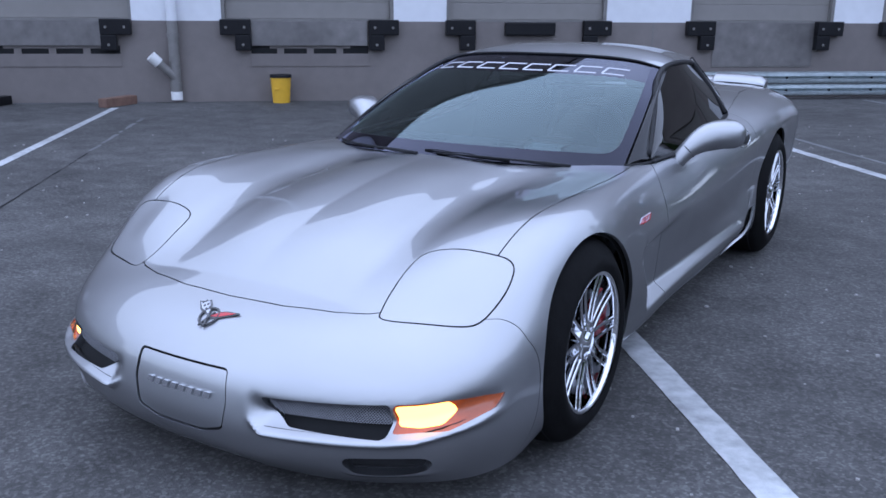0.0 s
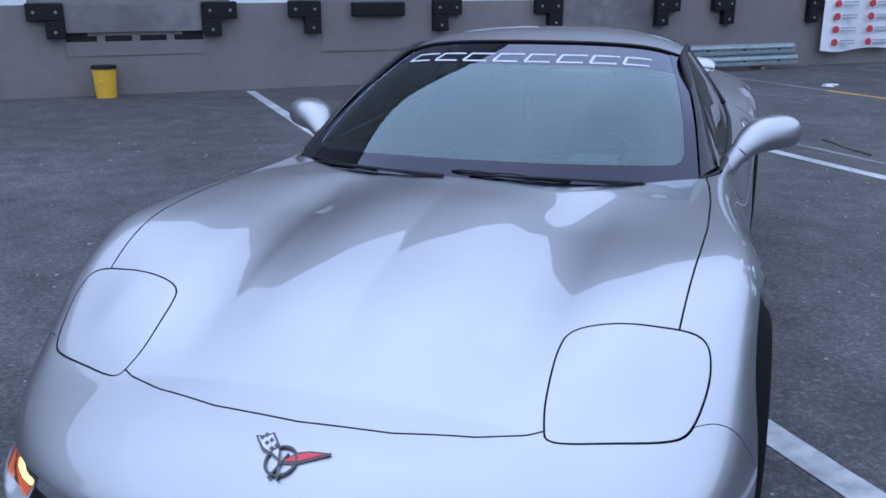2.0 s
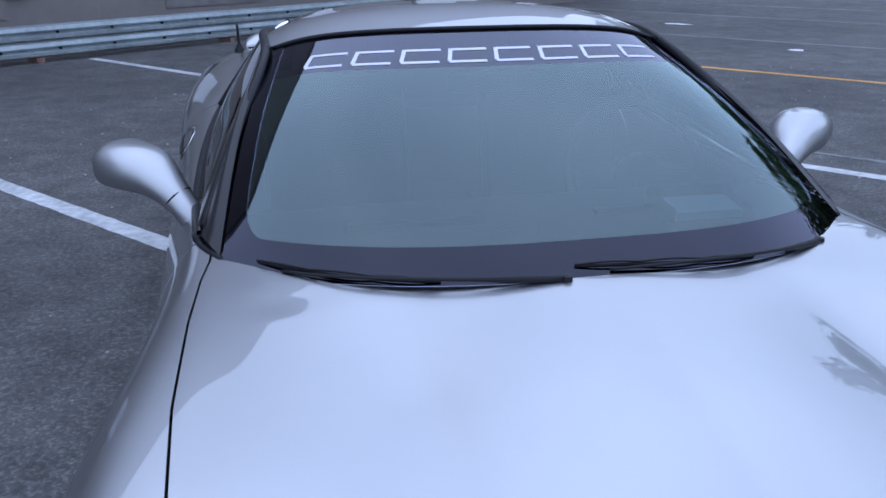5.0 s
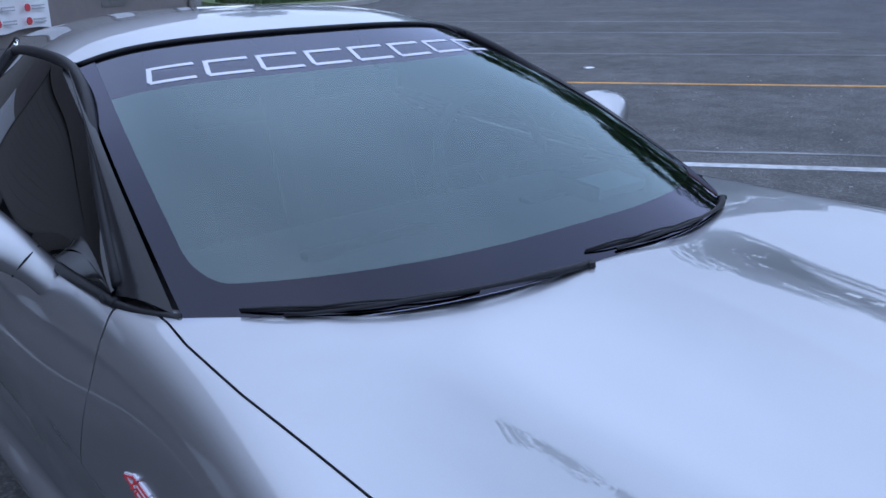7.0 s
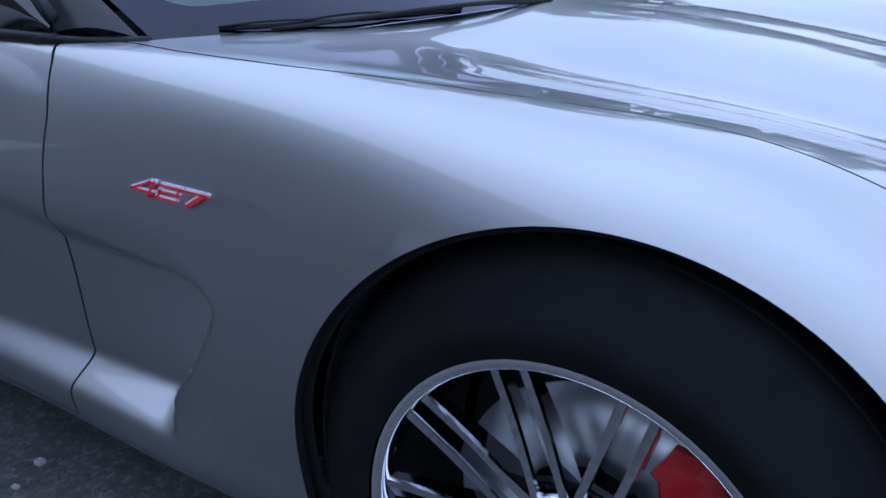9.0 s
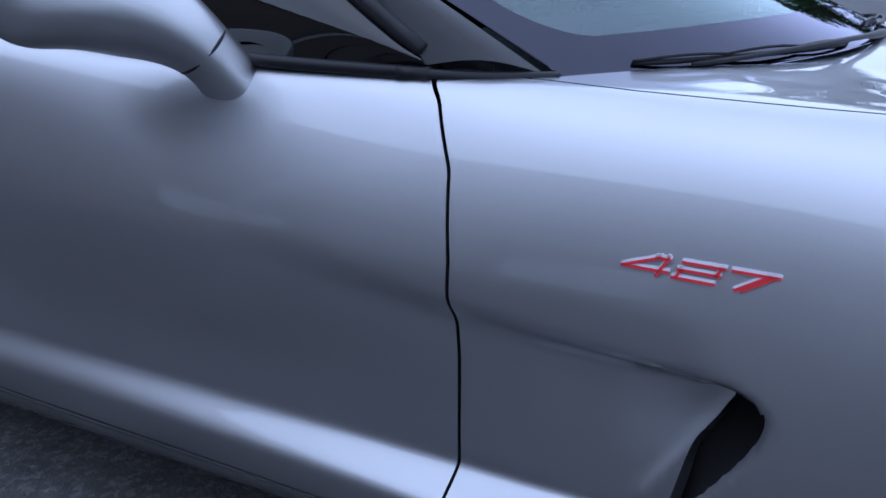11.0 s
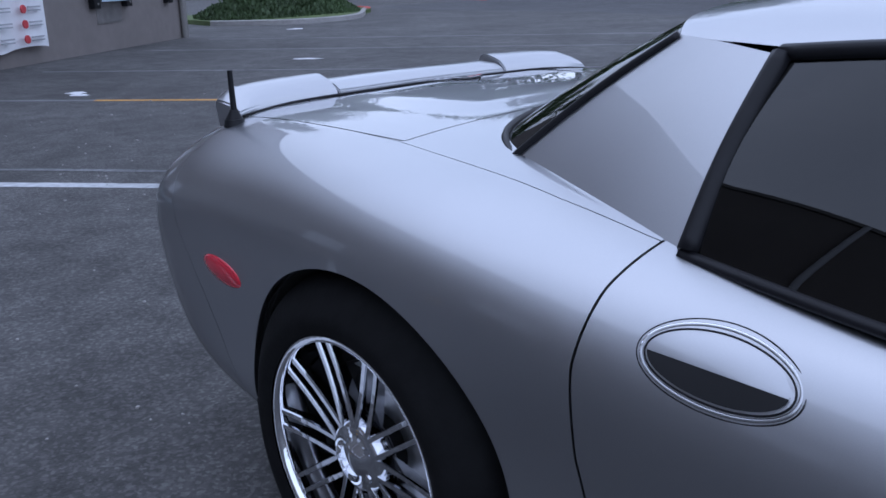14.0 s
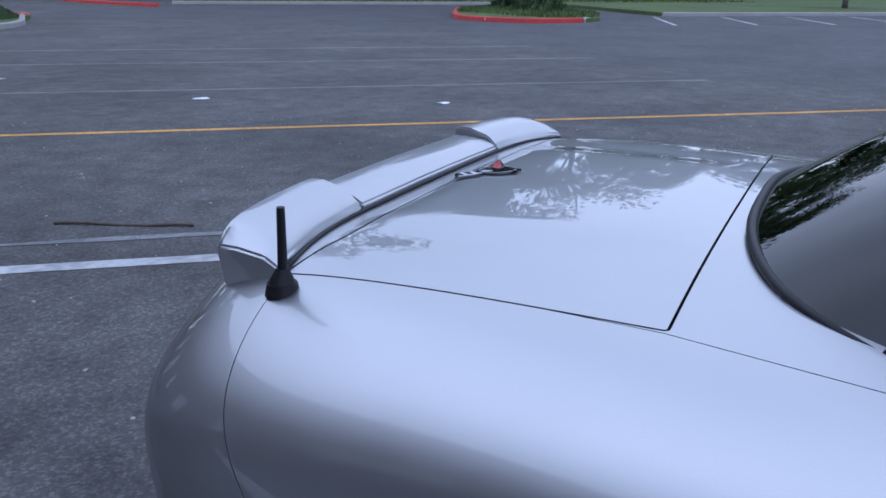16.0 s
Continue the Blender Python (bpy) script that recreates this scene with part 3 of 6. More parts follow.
def corners(p, cut=0.22):
    """The outline with its corners shortened once, then rounded."""
    p = np.asarray(p, float)
    out = []
    for i in range(len(p)):
        a, b, c = p[i - 1], p[i], p[(i + 1) % len(p)]
        la, lc = np.linalg.norm(a - b), np.linalg.norm(c - b)
        r = cut * min(la, lc)
        out += [b + (a - b) * r / la, b + (b - b), b + (c - b) * r / lc]
    return chaikin(out, 3)


FRONT_Y, FRONT_R, REAR_R = -0.06, 0.351, 0.386
BUMPER_LINE = np.array([(0, -.745), (.2, -.735), (.36, -.703), (.455, -.668), (.50, -.64), (.62, -.60), (.735, -.565), (.80, -.52), (.865, -.482), (.93, -.40), (1.0, -.30)])
HOOD_SIDE = np.array([(-1.0, .705), (-.41, .712), (-.24, .727), (-.1, .738), (.1, .748), (.4, .746), (.6, .736), (.70, .724), (1.2, .724)])
COWL = np.array([(0, .424), (.06, .4245), (.12, .426), (.2, .431), (.3, .446), (.35, .457), (.4, .471), (.45, .490), (.5, .515), (.54, .541), (.58, .573), (.61, .602), (.64, .635), (.70, .698), (.76, .80), (1.0, .82)])
LID = chaikin([(.484, -.648), (.474, -.600), (.472, -.536), (.474, -.470), (.486, -.420), (.550, -.398), (.655, -.388), (.735, -.380), (.775, -.392), (.785, -.43), (.783, -.475), (.765, -.54), (.745, -.575), (.70, -.60), (.61, -.634), (.52, -.668), (.490, -.668)], 2)
DOOR = corners([(.875, .80), (.81, .742), (.772, .675), (.752, .58), (.747, .46), (.750, .33), (.756, .215), (1.80, .220), (1.92, .235), (2.05, .335), (2.108, .43), (2.140, .56), (2.147, .70), (2.137, .80), (2.10, .90), (1.5, .98)], 0.2)
CABIN = corners([(-.3, .44), (-.1, .421), (.1, .421), (.2, .427), (.3, .442), (.4, .467), (.5, .511), (.58, .569), (.70, .74), (.745, .90), (.76, 1.3), (.75, 1.7), (.72, 2.06), (.60, 2.45), (.45, 2.58), (-.45, 2.58)], 0.2)
DECK = corners([(-.64, 2.775), (.64, 2.775), (.655, 3.34), (-.655, 3.34)], 0.03)
VENT = corners([(2.215, .362), (2.075, .355), (1.985, .272), (1.90, .228), (1.74, .196), (1.78, .170), (1.98, .160), (2.14, .190), (2.19, .27)], 0.2)
GRILLE = corners([(.288, .336), (.300, .306), (.375, .266), (.634, .260), (.634, .349)], 0.22)
LAMP = corners([(.640, .349), (.642, .270), (.77, .280), (.838, .310), (.850, .345), (.76, .353)], 0.2)
BULB = corners([(.646, .342), (.648, .288), (.700, .284), (.748, .292), (.768, .318), (.757, .346)], 0.3)
DUCT = chaikin([(.520, .190), (.524, .160), (.552, .144), (.690, .146), (.722, .160), (.730, .188), (.704, .204), (.545, .201)])
PLATE_LINE = corners([(-.19, .30), (-.165, .222), (-.09, .200), (.09, .200), (.165, .222), (.18, .30), (.17, .388), (-.18, .388)], 0.3)

FAR = 1.0
body = Cutter(BV, BN, BT)
body.panel(lambda x, y, z: np.where(x > .55, np.minimum(np.hypot(y + .085, z - .335) - FRONT_R, np.hypot(y - 2.632, z - .335) - REAR_R), FAR), "arch", gap=0)
body.panel(lambda x, y, z: np.where(z > .6, outline(CABIN, x, y), FAR), "cabin", gap=0)
body.panel(lambda x, y, z: np.where((z > .42) & (y < 0), outline(LID, x, y), FAR), "headlamp_lid")
body.panel(lambda x, y, z: (y - np.interp(x, BUMPER_LINE[:, 0], BUMPER_LINE[:, 1])) * (1 + 1.8 * smooth01(.70, .76, x)), "front_bumper")
body.panel(lambda x, y, z: np.where((z > .42) & (y < 1.0), np.maximum(x - np.interp(y, HOOD_SIDE[:, 0], HOOD_SIDE[:, 1]), y - np.interp(x, COWL[:, 0], COWL[:, 1])), FAR), "bonnet")
def cove_mouth(x, y, z):
    edge = np.interp(z, (.30, .327, .347, .40, .44, .47, .49, .505, .515, .53), (.505, .497, .487, .445, .418, .402, .398, .402, .415, .45))
    wide = .018 * smooth01(.34, .42, z) * (1 - smooth01(.475, .510, z)) + .0005
    return np.where(x > .6, np.maximum(np.abs(y - edge - .006 - wide) - wide, np.maximum(.34 - z, z - .512)), FAR)


body.panel(cove_mouth, "cove_hole", gap=0)
body.panel(lambda x, y, z: np.where(x > .55, outline(DOOR, y, z), FAR), "door")
body.panel(lambda x, y, z: np.where(z > .7, outline(DECK, x, y), FAR), "boot_lid")
body.panel(lambda x, y, z: np.where(x > .5, outline(VENT, y, z), FAR), "vent_hole", gap=0)
SAIL = np.array([(2.0, .745), (2.15, .735), (2.32, .716), (2.43, .697), (2.6, .673), (2.78, .647), (3.4, .64)])
body.panel(lambda x, y, z: np.where((y > 2.0) & (y < 3.0), x - np.interp(y, SAIL[:, 0], SAIL[:, 1]), FAR), "rear_shelf", gap=0.001)
body.panel(lambda x, y, z: 3.30 + 0.45 * (z - .82) - y, "rear_bumper", gap=0.0008)
for p, nm in ((GRILLE, "grille_hole"), (BULB, "bulb_hole"), (LAMP, "lamp_hole"), (DUCT, "duct_hole")):
    body.panel(lambda x, y, z: np.where(y < -.35, outline(p, x, z), FAR), nm, only=("front_bumper",), gap=0)
body.panel(lambda x, y, z: np.where(y < -.5, outline(PLATE_LINE, x, z), FAR), "plate_cover", only=("front_bumper",), gap=0.003)
body.panel(lambda x, y, z: np.where((y > .3) & (y < 1.72), z - .207, FAR), "sill", gap=0.0015)
body.panel(lambda x, y, z: y - 1.4, "front_wing", gap=0)
body.name[body.name == "body"] = "rear_wing"


def rim(v, n, t, depth):
    """Walls that turn a cut panel inward along its edge."""
    e = np.r_[t[:, [0, 1]], t[:, [1, 2]], t[:, [2, 0]]]
    key = np.sort(e, axis=1)
    _, idx, cnt = np.unique(key, axis=0, return_index=True, return_counts=True)
    e = e[idx[cnt == 1]]
    e = e[~((np.abs(v[e[:, 0], 0]) < 1e-5) & (np.abs(v[e[:, 1], 0]) < 1e-5))]
    a, b = e[:, 0], e[:, 1]
    out = np.cross(v[b] - v[a], n[a])
    out /= np.maximum(np.linalg.norm(out, axis=1), 1e-9)[:, None]
    m = len(e)
    nvv = np.r_[v[a], v[b], v[b] - n[b] * depth, v[a] - n[a] * depth]
    nnn = np.r_[out, out, out, out]
    i = np.arange(m) + len(v)
    nt = np.r_[np.stack([i + m, i, i + 3 * m], 1), np.stack([i + m, i + 3 * m, i + 2 * m], 1)]
    return np.r_[v, nvv], np.r_[n, nnn], np.r_[t, nt]


def panel_object(obname, key, parent, mat=PAINT, label="", side=0, depth=0.012, sink=0.0):
    """side 0: both halves in one mesh; 1 or -1: the half on that side."""
    v, n, t = body.piece(key)
    n = n / np.maximum(np.linalg.norm(n, axis=1), 1e-9)[:, None]
    v = v - n * sink
    if depth:
        v, n, t = rim(v, n, t, depth)
    f = np.array([-1.0, 1, 1])
    if side == 0:
        v, n, t = np.r_[v, v * f], np.r_[n, n * f], np.r_[t, t[:, ::-1] + len(v)]
    elif side < 0:
        v, n, t = v * f, n * f, t[:, ::-1]
    return raw(obname, v, t, mat, parent, label, normals=n)


car = thing("sports_car", "silver two-door hardtop sports car parked across asphalt bay lines", "car")
panel_object("front_bumper", "front_bumper", car, depth=0.028)
panel_object("plate_cover", "plate_cover", car, label="blank silver plate cover in the nose", sink=0.004)
panel_object("bonnet", "bonnet", car)
panel_object("boot_lid", "boot_lid", car)
panel_object("rear_bumper", "rear_bumper", car)
panel_object("rear_shelf", "rear_shelf", car)
SIDES = ((1, "left"), (-1, "right"))
doors = {}
for s, _ in SIDES:
    panel_object("headlamp_lid", "headlamp_lid", car, side=s)
    panel_object("front_wing", "front_wing", car, side=s)
    panel_object("rear_wing", "rear_wing", car, side=s)
    panel_object("sill", "sill", car, side=s)
    doors[s] = panel_object("door", "door", car, side=s)
    panel_object("grille", "grille_hole", car, SHADOW, "recessed black mesh grille", side=s, depth=0, sink=0.028)
    panel_object("brake_duct", "duct_hole", car, SHADOW, "black duct", side=s, depth=0, sink=0.027)
    panel_object("side_vent", "vent_hole", car, VENTM, "black louvred brake vent", side=s, depth=0, sink=0.028)
    panel_object("turn_signal", "lamp_hole", car, AMBER_DIM, "amber turn signal lens", side=s, depth=0.02, sink=0.006)

# crossed wires in front of each grille
face_zone = (G[..., 1] < -.55) & (G[..., 2] > .24) & (G[..., 2] < .37) & (G[..., 0] > .22) & (G[..., 0] < .70)
fx, fy, fz = (G[..., k][face_zone] for k in range(3))
face_terms = lambda x, z: np.stack([x ** a * z ** b for a in range(4) for b in range(3)], -1)
face_fit, *_ = np.linalg.lstsq(face_terms(fx, fz), fy, rcond=None)
for s, _ in SIDES:
    wires = bmesh.new()
    for lean in (-1, 1):
        for k in range(64):
            zz = np.linspace(.288, .350, 25)
            xx = .235 + .0075 * k + lean * (zz - .30) * .9
            inside = outline(GRILLE, xx, zz) < -.002
            if inside.sum() > 2:
                xx, zz = xx[inside][::3], zz[inside][::3]
                if len(xx) < 2:
                    continue
                v, f = tube(np.stack([s * xx, face_terms(xx, zz) @ face_fit + .017, zz], 1), .0012, 4)
                vs = [wires.verts.new(q) for q in v]
                for q in f:
                    wires.faces.new([vs[i] for i in q])
    part("grille_mesh", wires, WIRE, car, "grey crossed-wire grille mesh")

# dark inner shell that shows in the joints
keep = ~np.isin(body.name, ("arch", "cabin"))
t_in = body.t[keep]
used, inv = np.unique(t_in, return_inverse=True)
n_in = body.n[used] / np.maximum(np.linalg.norm(body.n[used], axis=1), 1e-9)[:, None]
v_in = body.v[used] - n_in * 0.03
t_in = inv.reshape(-1, 3)
raw("inner_shell", np.r_[v_in, v_in * np.array([-1.0, 1, 1])], np.r_[t_in, t_in[:, ::-1] + len(v_in)], SHADOW, car)
part("floor_pan", blocks(((-.68, -.50, .15), (.68, 3.2, .19))), SHADOW, car)

# lit bulb of each turn signal
for s, _ in SIDES:
    panel_object("bulb_lens", "bulb_hole", car, AMBER, "lit amber bulb behind the lens", side=s, depth=0.015, sink=0.004)

# wheel housings
for cy, cz, r in ((-.085, .335, FRONT_R + .004), (2.632, .335, REAR_R + .004)):
    for s, _ in SIDES:
        a = np.linspace(radians(-24), radians(204), 40)
        g = np.stack([np.stack([np.full(40, x * s), cy + r * np.cos(a), cz + r * np.sin(a)], 1) for x in (.52, .848 if cy < 1 else .875)])
        v, f = sheet(g, 0.004, (0, 0, -1))
        inner = [(s * .52, cy + r * math.cos(q), cz + r * math.sin(q)) for q in a]
        k = len(v)
        v = np.r_[v, np.array(inner)]
        f = list(f) + [tuple(range(k, k + 40))]
        raw("wheel_housing", v, f, SHADOW, car, smooth=False)

# ---- greenhouse ----
WS_BASE = [(0, .393, .7865), (.2, .4005, .7855), (.4, .451, .780), (.58, .564, .768), (.70, .684, .7615)]
WS_MID = [(0, .90, .982), (.2, .9055, .982), (.4, .943, .980), (.56, 1.021, .966), (.645, 1.09, .945)]
WS_TOP = [(0, 1.40, 1.145), (.2, 1.41, 1.143), (.37, 1.44, 1.134), (.50, 1.48, 1.113), (.562, 1.508, 1.092)]
ws = skin([mirrored(WS_BASE), mirrored(WS_MID), mirrored(WS_TOP)], 60, 40)
UPW = (0, 0, 1)


def strip(g, a, b):
    """The part of a grid between two fractions across."""
    nvv = g.shape[1]
    q = np.linspace(a, b, max(3, int((b - a) * nvv))) * (nvv - 1)
    i = np.clip(q.astype(int), 0, nvv - 2)
    w = (q - i)[None, :, None]
    return g[:, i] * (1 - w) + g[:, i + 1] * w


screen = pane("windscreen", strip(ws, 0.0, 0.772), GLASS, car, "large raked windscreen", UPW)
pane("sun_band", strip(ws, 0.772, 1.0), BAND, screen, "dark tinted band across the windscreen top", UPW)


def on_screen(across, up, lift=0.004):
    """A place on the windscreen: across -1..1, up 0..1."""
    u = (across + 1) / 2 * (ws.shape[0] - 1)
    w = up * (ws.shape[1] - 1)
    i, j = min(int(u), ws.shape[0] - 2), min(int(w), ws.shape[1] - 2)
    a, b = u - i, w - j
    p = (ws[i, j] * (1 - a) + ws[i + 1, j] * a) * (1 - b) + (ws[i, j + 1] * (1 - a) + ws[i + 1, j + 1] * a) * b
    n = np.cross(ws[i + 1, j] - ws[i, j], ws[i, j + 1] - ws[i, j])
    n /= np.linalg.norm(n)
    return p + n * lift * (1 if n[2] > 0 else -1)


# black printed border: along the foot and up both sides, with rounded inner corners
side_in, foot_in, bend = .932, .100, .10
inner = [(-side_in, q) for q in np.linspace(1, foot_in + bend, 16)]
inner += [(-side_in + bend * .75 * (1 - math.cos(q)), foot_in + bend * (1 - math.sin(q))) for q in np.linspace(.15, math.pi / 2, 8)]
inner += [(q, foot_in) for q in np.linspace(-side_in + bend, 0, 12)]
outer = [(-1, q) for q in np.linspace(1, .03, 20)] + [(-1 + .04 * q, 0) for q in (0, 1, 2, 3)] + [(q, 0) for q in np.linspace(-.86, 0, 12)]
inner, outer = (np.array([*q, *[(-x, y) for x, y in q[-2::-1]]]) for q in (inner, outer))
g = np.array([[on_screen(*(o * (1 - k) + i * k), .0022) for k in (0, .35, .7, 1)] for o, i in zip(outer, inner)])
raw("screen_edge", *sheet(g, 0.001, UPW), FRIT, screen, "violet-black printed windscreen border")


def ribbon(name, pts, half, mat, parent, label="", place=on_screen):
    """A flat band laid on the glass along pts."""
    pts = np.asarray(pts, float)
    d = np.gradient(pts, axis=0)
    n = np.stack([-d[:, 1], d[:, 0] * 4.0], 1)
    n /= np.maximum(np.linalg.norm(n * np.array([0.62, 0.95]), axis=1), 1e-9)[:, None]
    rows = []
    for p, k in zip(pts, n):
        rows.append([place(*(p - k * half)), place(*(p + k * half))])
    g = np.array(rows)
    v, f = sheet(g, 0.0008, UPW)
    return raw(name, v, f, mat, parent, label, smooth=False)


# pale band of eight plain letter-sized shapes
near_glass = lambda x, y: on_screen(x, y, .0012)
for k in range(8):
    x0 = -0.79 + k * 0.200
    low, high, lean_, wide = 0.802, 0.872, .022, .158
    n = 7
    for up, x1 in ((low, x0), (high, x0 + lean_)):
        ribbon("pale_stripe", [(x1 + wide * i / (n - 1), up) for i in range(n)], 0.0058, WHITE, screen, "pale vinyl bar", near_glass)
    ribbon("pale_stripe", [(x0 + lean_ * i / 4, low + (high - low) * i / 4) for i in range(5)], 0.0085, WHITE, screen, "", near_glass)

# roof
R_MID = [(0, 1.66, 1.188), (.2, 1.66, 1.184), (.38, 1.67, 1.168), (.52, 1.68, 1.137), (.585, 1.69, 1.110)]
R_MID2 = [(0, 1.87, 1.190), (.2, 1.87, 1.186), (.37, 1.87, 1.168), (.50, 1.87, 1.135), (.572, 1.87, 1.10)]
R_MID3 = [(0, 2.09, 1.180), (.2, 2.09, 1.176), (.355, 2.085, 1.160), (.47, 2.075, 1.130), (.538, 2.068, 1.098)]
R_REAR = [(0, 2.33, 1.150), (.2, 2.325, 1.146), (.34, 2.31, 1.136), (.435, 2.29, 1.121), (.492, 2.262, 1.104)]
lift = lambda c, dz=.004: [(x, y, z + dz) for x, y, z in c]
roof = skin([mirrored(lift(WS_TOP, .002)), mirrored(R_MID), mirrored(R_MID2), mirrored(R_MID3), mirrored(R_REAR)], 60, 36)
v, f = sheet(roof, 0.012, UPW)
raw("roof", v, f, PAINT, car)

# rear window and rear pillars
RW_BASE = [(0, 2.735, .928), (.2, 2.728, .925), (.38, 2.69, .915), (.50, 2.63, .902), (.588, 2.53, .884)]
RW_MID = [(0, 2.55, 1.045), (.2, 2.54, 1.042), (.35, 2.505, 1.035), (.465, 2.45, 1.022), (.533, 2.395, 1.006)]
rw = skin([mirrored(lift(R_REAR, -.002)), mirrored(RW_MID), mirrored(RW_BASE)], 50, 30)
pane("rear_window", rw, TINT, car, "dark tinted curved rear window", UPW)
v, f = tube(spline([tuple(p) for p in rw[:, -1]], 50) + np.array([0, .004, .002]), 0.008, 8)
raw("rear_window_trim", v, f, BLACK, car)
for s, _ in SIDES:
    fl = np.array([s, 1.0, 1.0])
    e = rw[-1 if s > 0 else 0]
    v, f = tube(e + np.array([s * .003, 0, .003]), 0.008, 8)
    raw("rear_window_trim", v, f, BLACK, car)
    front = np.array([(.740, 2.085, .840), (.662, 2.083, .95), (.556, 2.065, 1.088)]) * fl
    mid = np.array([(.682, 2.31, .862), (.612, 2.235, .982), (.530, 2.165, 1.100)]) * fl
    rear = np.array([(.596, 2.54, .876), (.536, 2.397, 1.006), (.494, 2.263, 1.106)]) * fl
    g = skin([front, mid, rear], 30, 24)
    v, f = sheet(g, 0.012, (s, 0, .5))
    raw("rear_pillar", v, f, PAINT, car)
    belt = np.array([(.752, .84, .770), (.770, 1.07, .771), (.778, 1.36, .784), (.775, 1.62, .800), (.764, 1.86, .819), (.742, 2.085, .840)]) * fl
    rail = np.array([(.742, .86, .785), (.668, 1.13, .935), (.585, 1.48, 1.088), (.588, 1.69, 1.107), (.575, 1.90, 1.100), (.556, 2.06, 1.086)]) * fl
    mid = (belt + rail) / 2 + np.array([s * .012, 0, .004])
    g = skin([belt, mid, rail], 40, 20)
    pane("side_window", g, TINT, doors[s], "black tinted frameless side window", (s, 0, .3), .004)
    v, f = tube(spline(belt, 40) + np.array([s * .004, 0, -.004]), 0.011, 8, flat=0.8)
    raw("window_seal", v, f, BLACK, car)
    v, f = tube(spline(rail, 40) + np.array([-s * .002, 0, .004]), 0.013, 8)
    raw("window_seal", v, f, BLACK, car)
    v, f = tube(spline(front, 20) + np.array([s * .003, -.008, 0]), 0.016, 8)
    raw("window_seal", v, f, BLACK, car)
    # black windscreen pillar between screen and side window
    a = np.array([(.705, .715, .770), (.655, 1.085, .948), (.575, 1.50, 1.094)])
    b = np.array([(.752, .85, .775), (.672, 1.125, .938), (.588, 1.485, 1.089)])
    g = skin([spline(a * fl, 12), spline((a + b) / 2 * fl + np.array([s * .008, 0, .012]), 12), spline(b * fl, 12)], 24, 8)
    v, f = sheet(g, 0.02, (s, -.3, .5))
    raw("screen_pillar", v, f, GLOSSBLACK, car, "black windscreen pillar")
    v, f = tube(spline([(.70 * s, .70, .766), (.745 * s, .80, .764), (.765 * s, .88, .765)], 12), 0.008, 8)
    raw("cowl_seal", v, f, BLACK, car)
v, f = tube(spline([tuple(p) for p in ws[:, -1]], 50) + np.array([0, -.002, .003]), 0.006, 8)
raw("header_seal", v, f, BLACK, car)
g = skin([mirrored([(x, y - .022, z - .026) for x, y, z in WS_BASE]), mirrored([(x, y + .03, z - .016) for x, y, z in WS_BASE])], 50, 6)
v, f = sheet(g, 0.01, UPW)
raw("cowl_panel", v, f, COWLM, car, "black plastic cowl below the windscreen")

# wipers: a hub, a slim arm and a blade with its small yokes
for x0, x1 in ((-.06, -.55), (.50, .02)):
    def foot(x, up, lift_):
        return np.array(on_screen(x / .70, up, lift_))
    n = 14
    w = np.linspace(0, 1, n)
    pth = np.array([foot(x0 + (x1 - x0) * q, .014 * q, .006 + .008 * math.sin(q * math.pi)) for q in w])
    wiper = raw("wiper", *tube(pth, np.interp(w, (0, .2, .3, 1), (.0075, .007, .0042, .003)), 8), BLACK, car, "slim black wiper arm")
    bm = bmesh.new()
    p = Vector(pth[0])
    cylinder(bm, p - Vector((0, 0, .02)), p + Vector((0, 0, .006)), .013, .010, 16)
    part("hub", bm, BLACK, wiper, smooth=True)
    q0 = .42
    raw("blade", *tube(np.array([foot(x0 + (x1 - x0) * (q0 + (1.12 - q0) * q), .010 + .022 * q, .003) for q in w]), .0022, 6, flat=1.9), BLACK, wiper)
    raw("blade_frame", *tube(np.array([foot(x0 + (x1 - x0) * (q0 + (1.12 - q0) * q), .010 + .022 * q, .006 + .004 * abs(math.sin(q * 3 * math.pi)) + .004 * math.sin(q * math.pi)) for q in np.linspace(0, 1, 31)]), .0022, 6), BLACK, wiper)


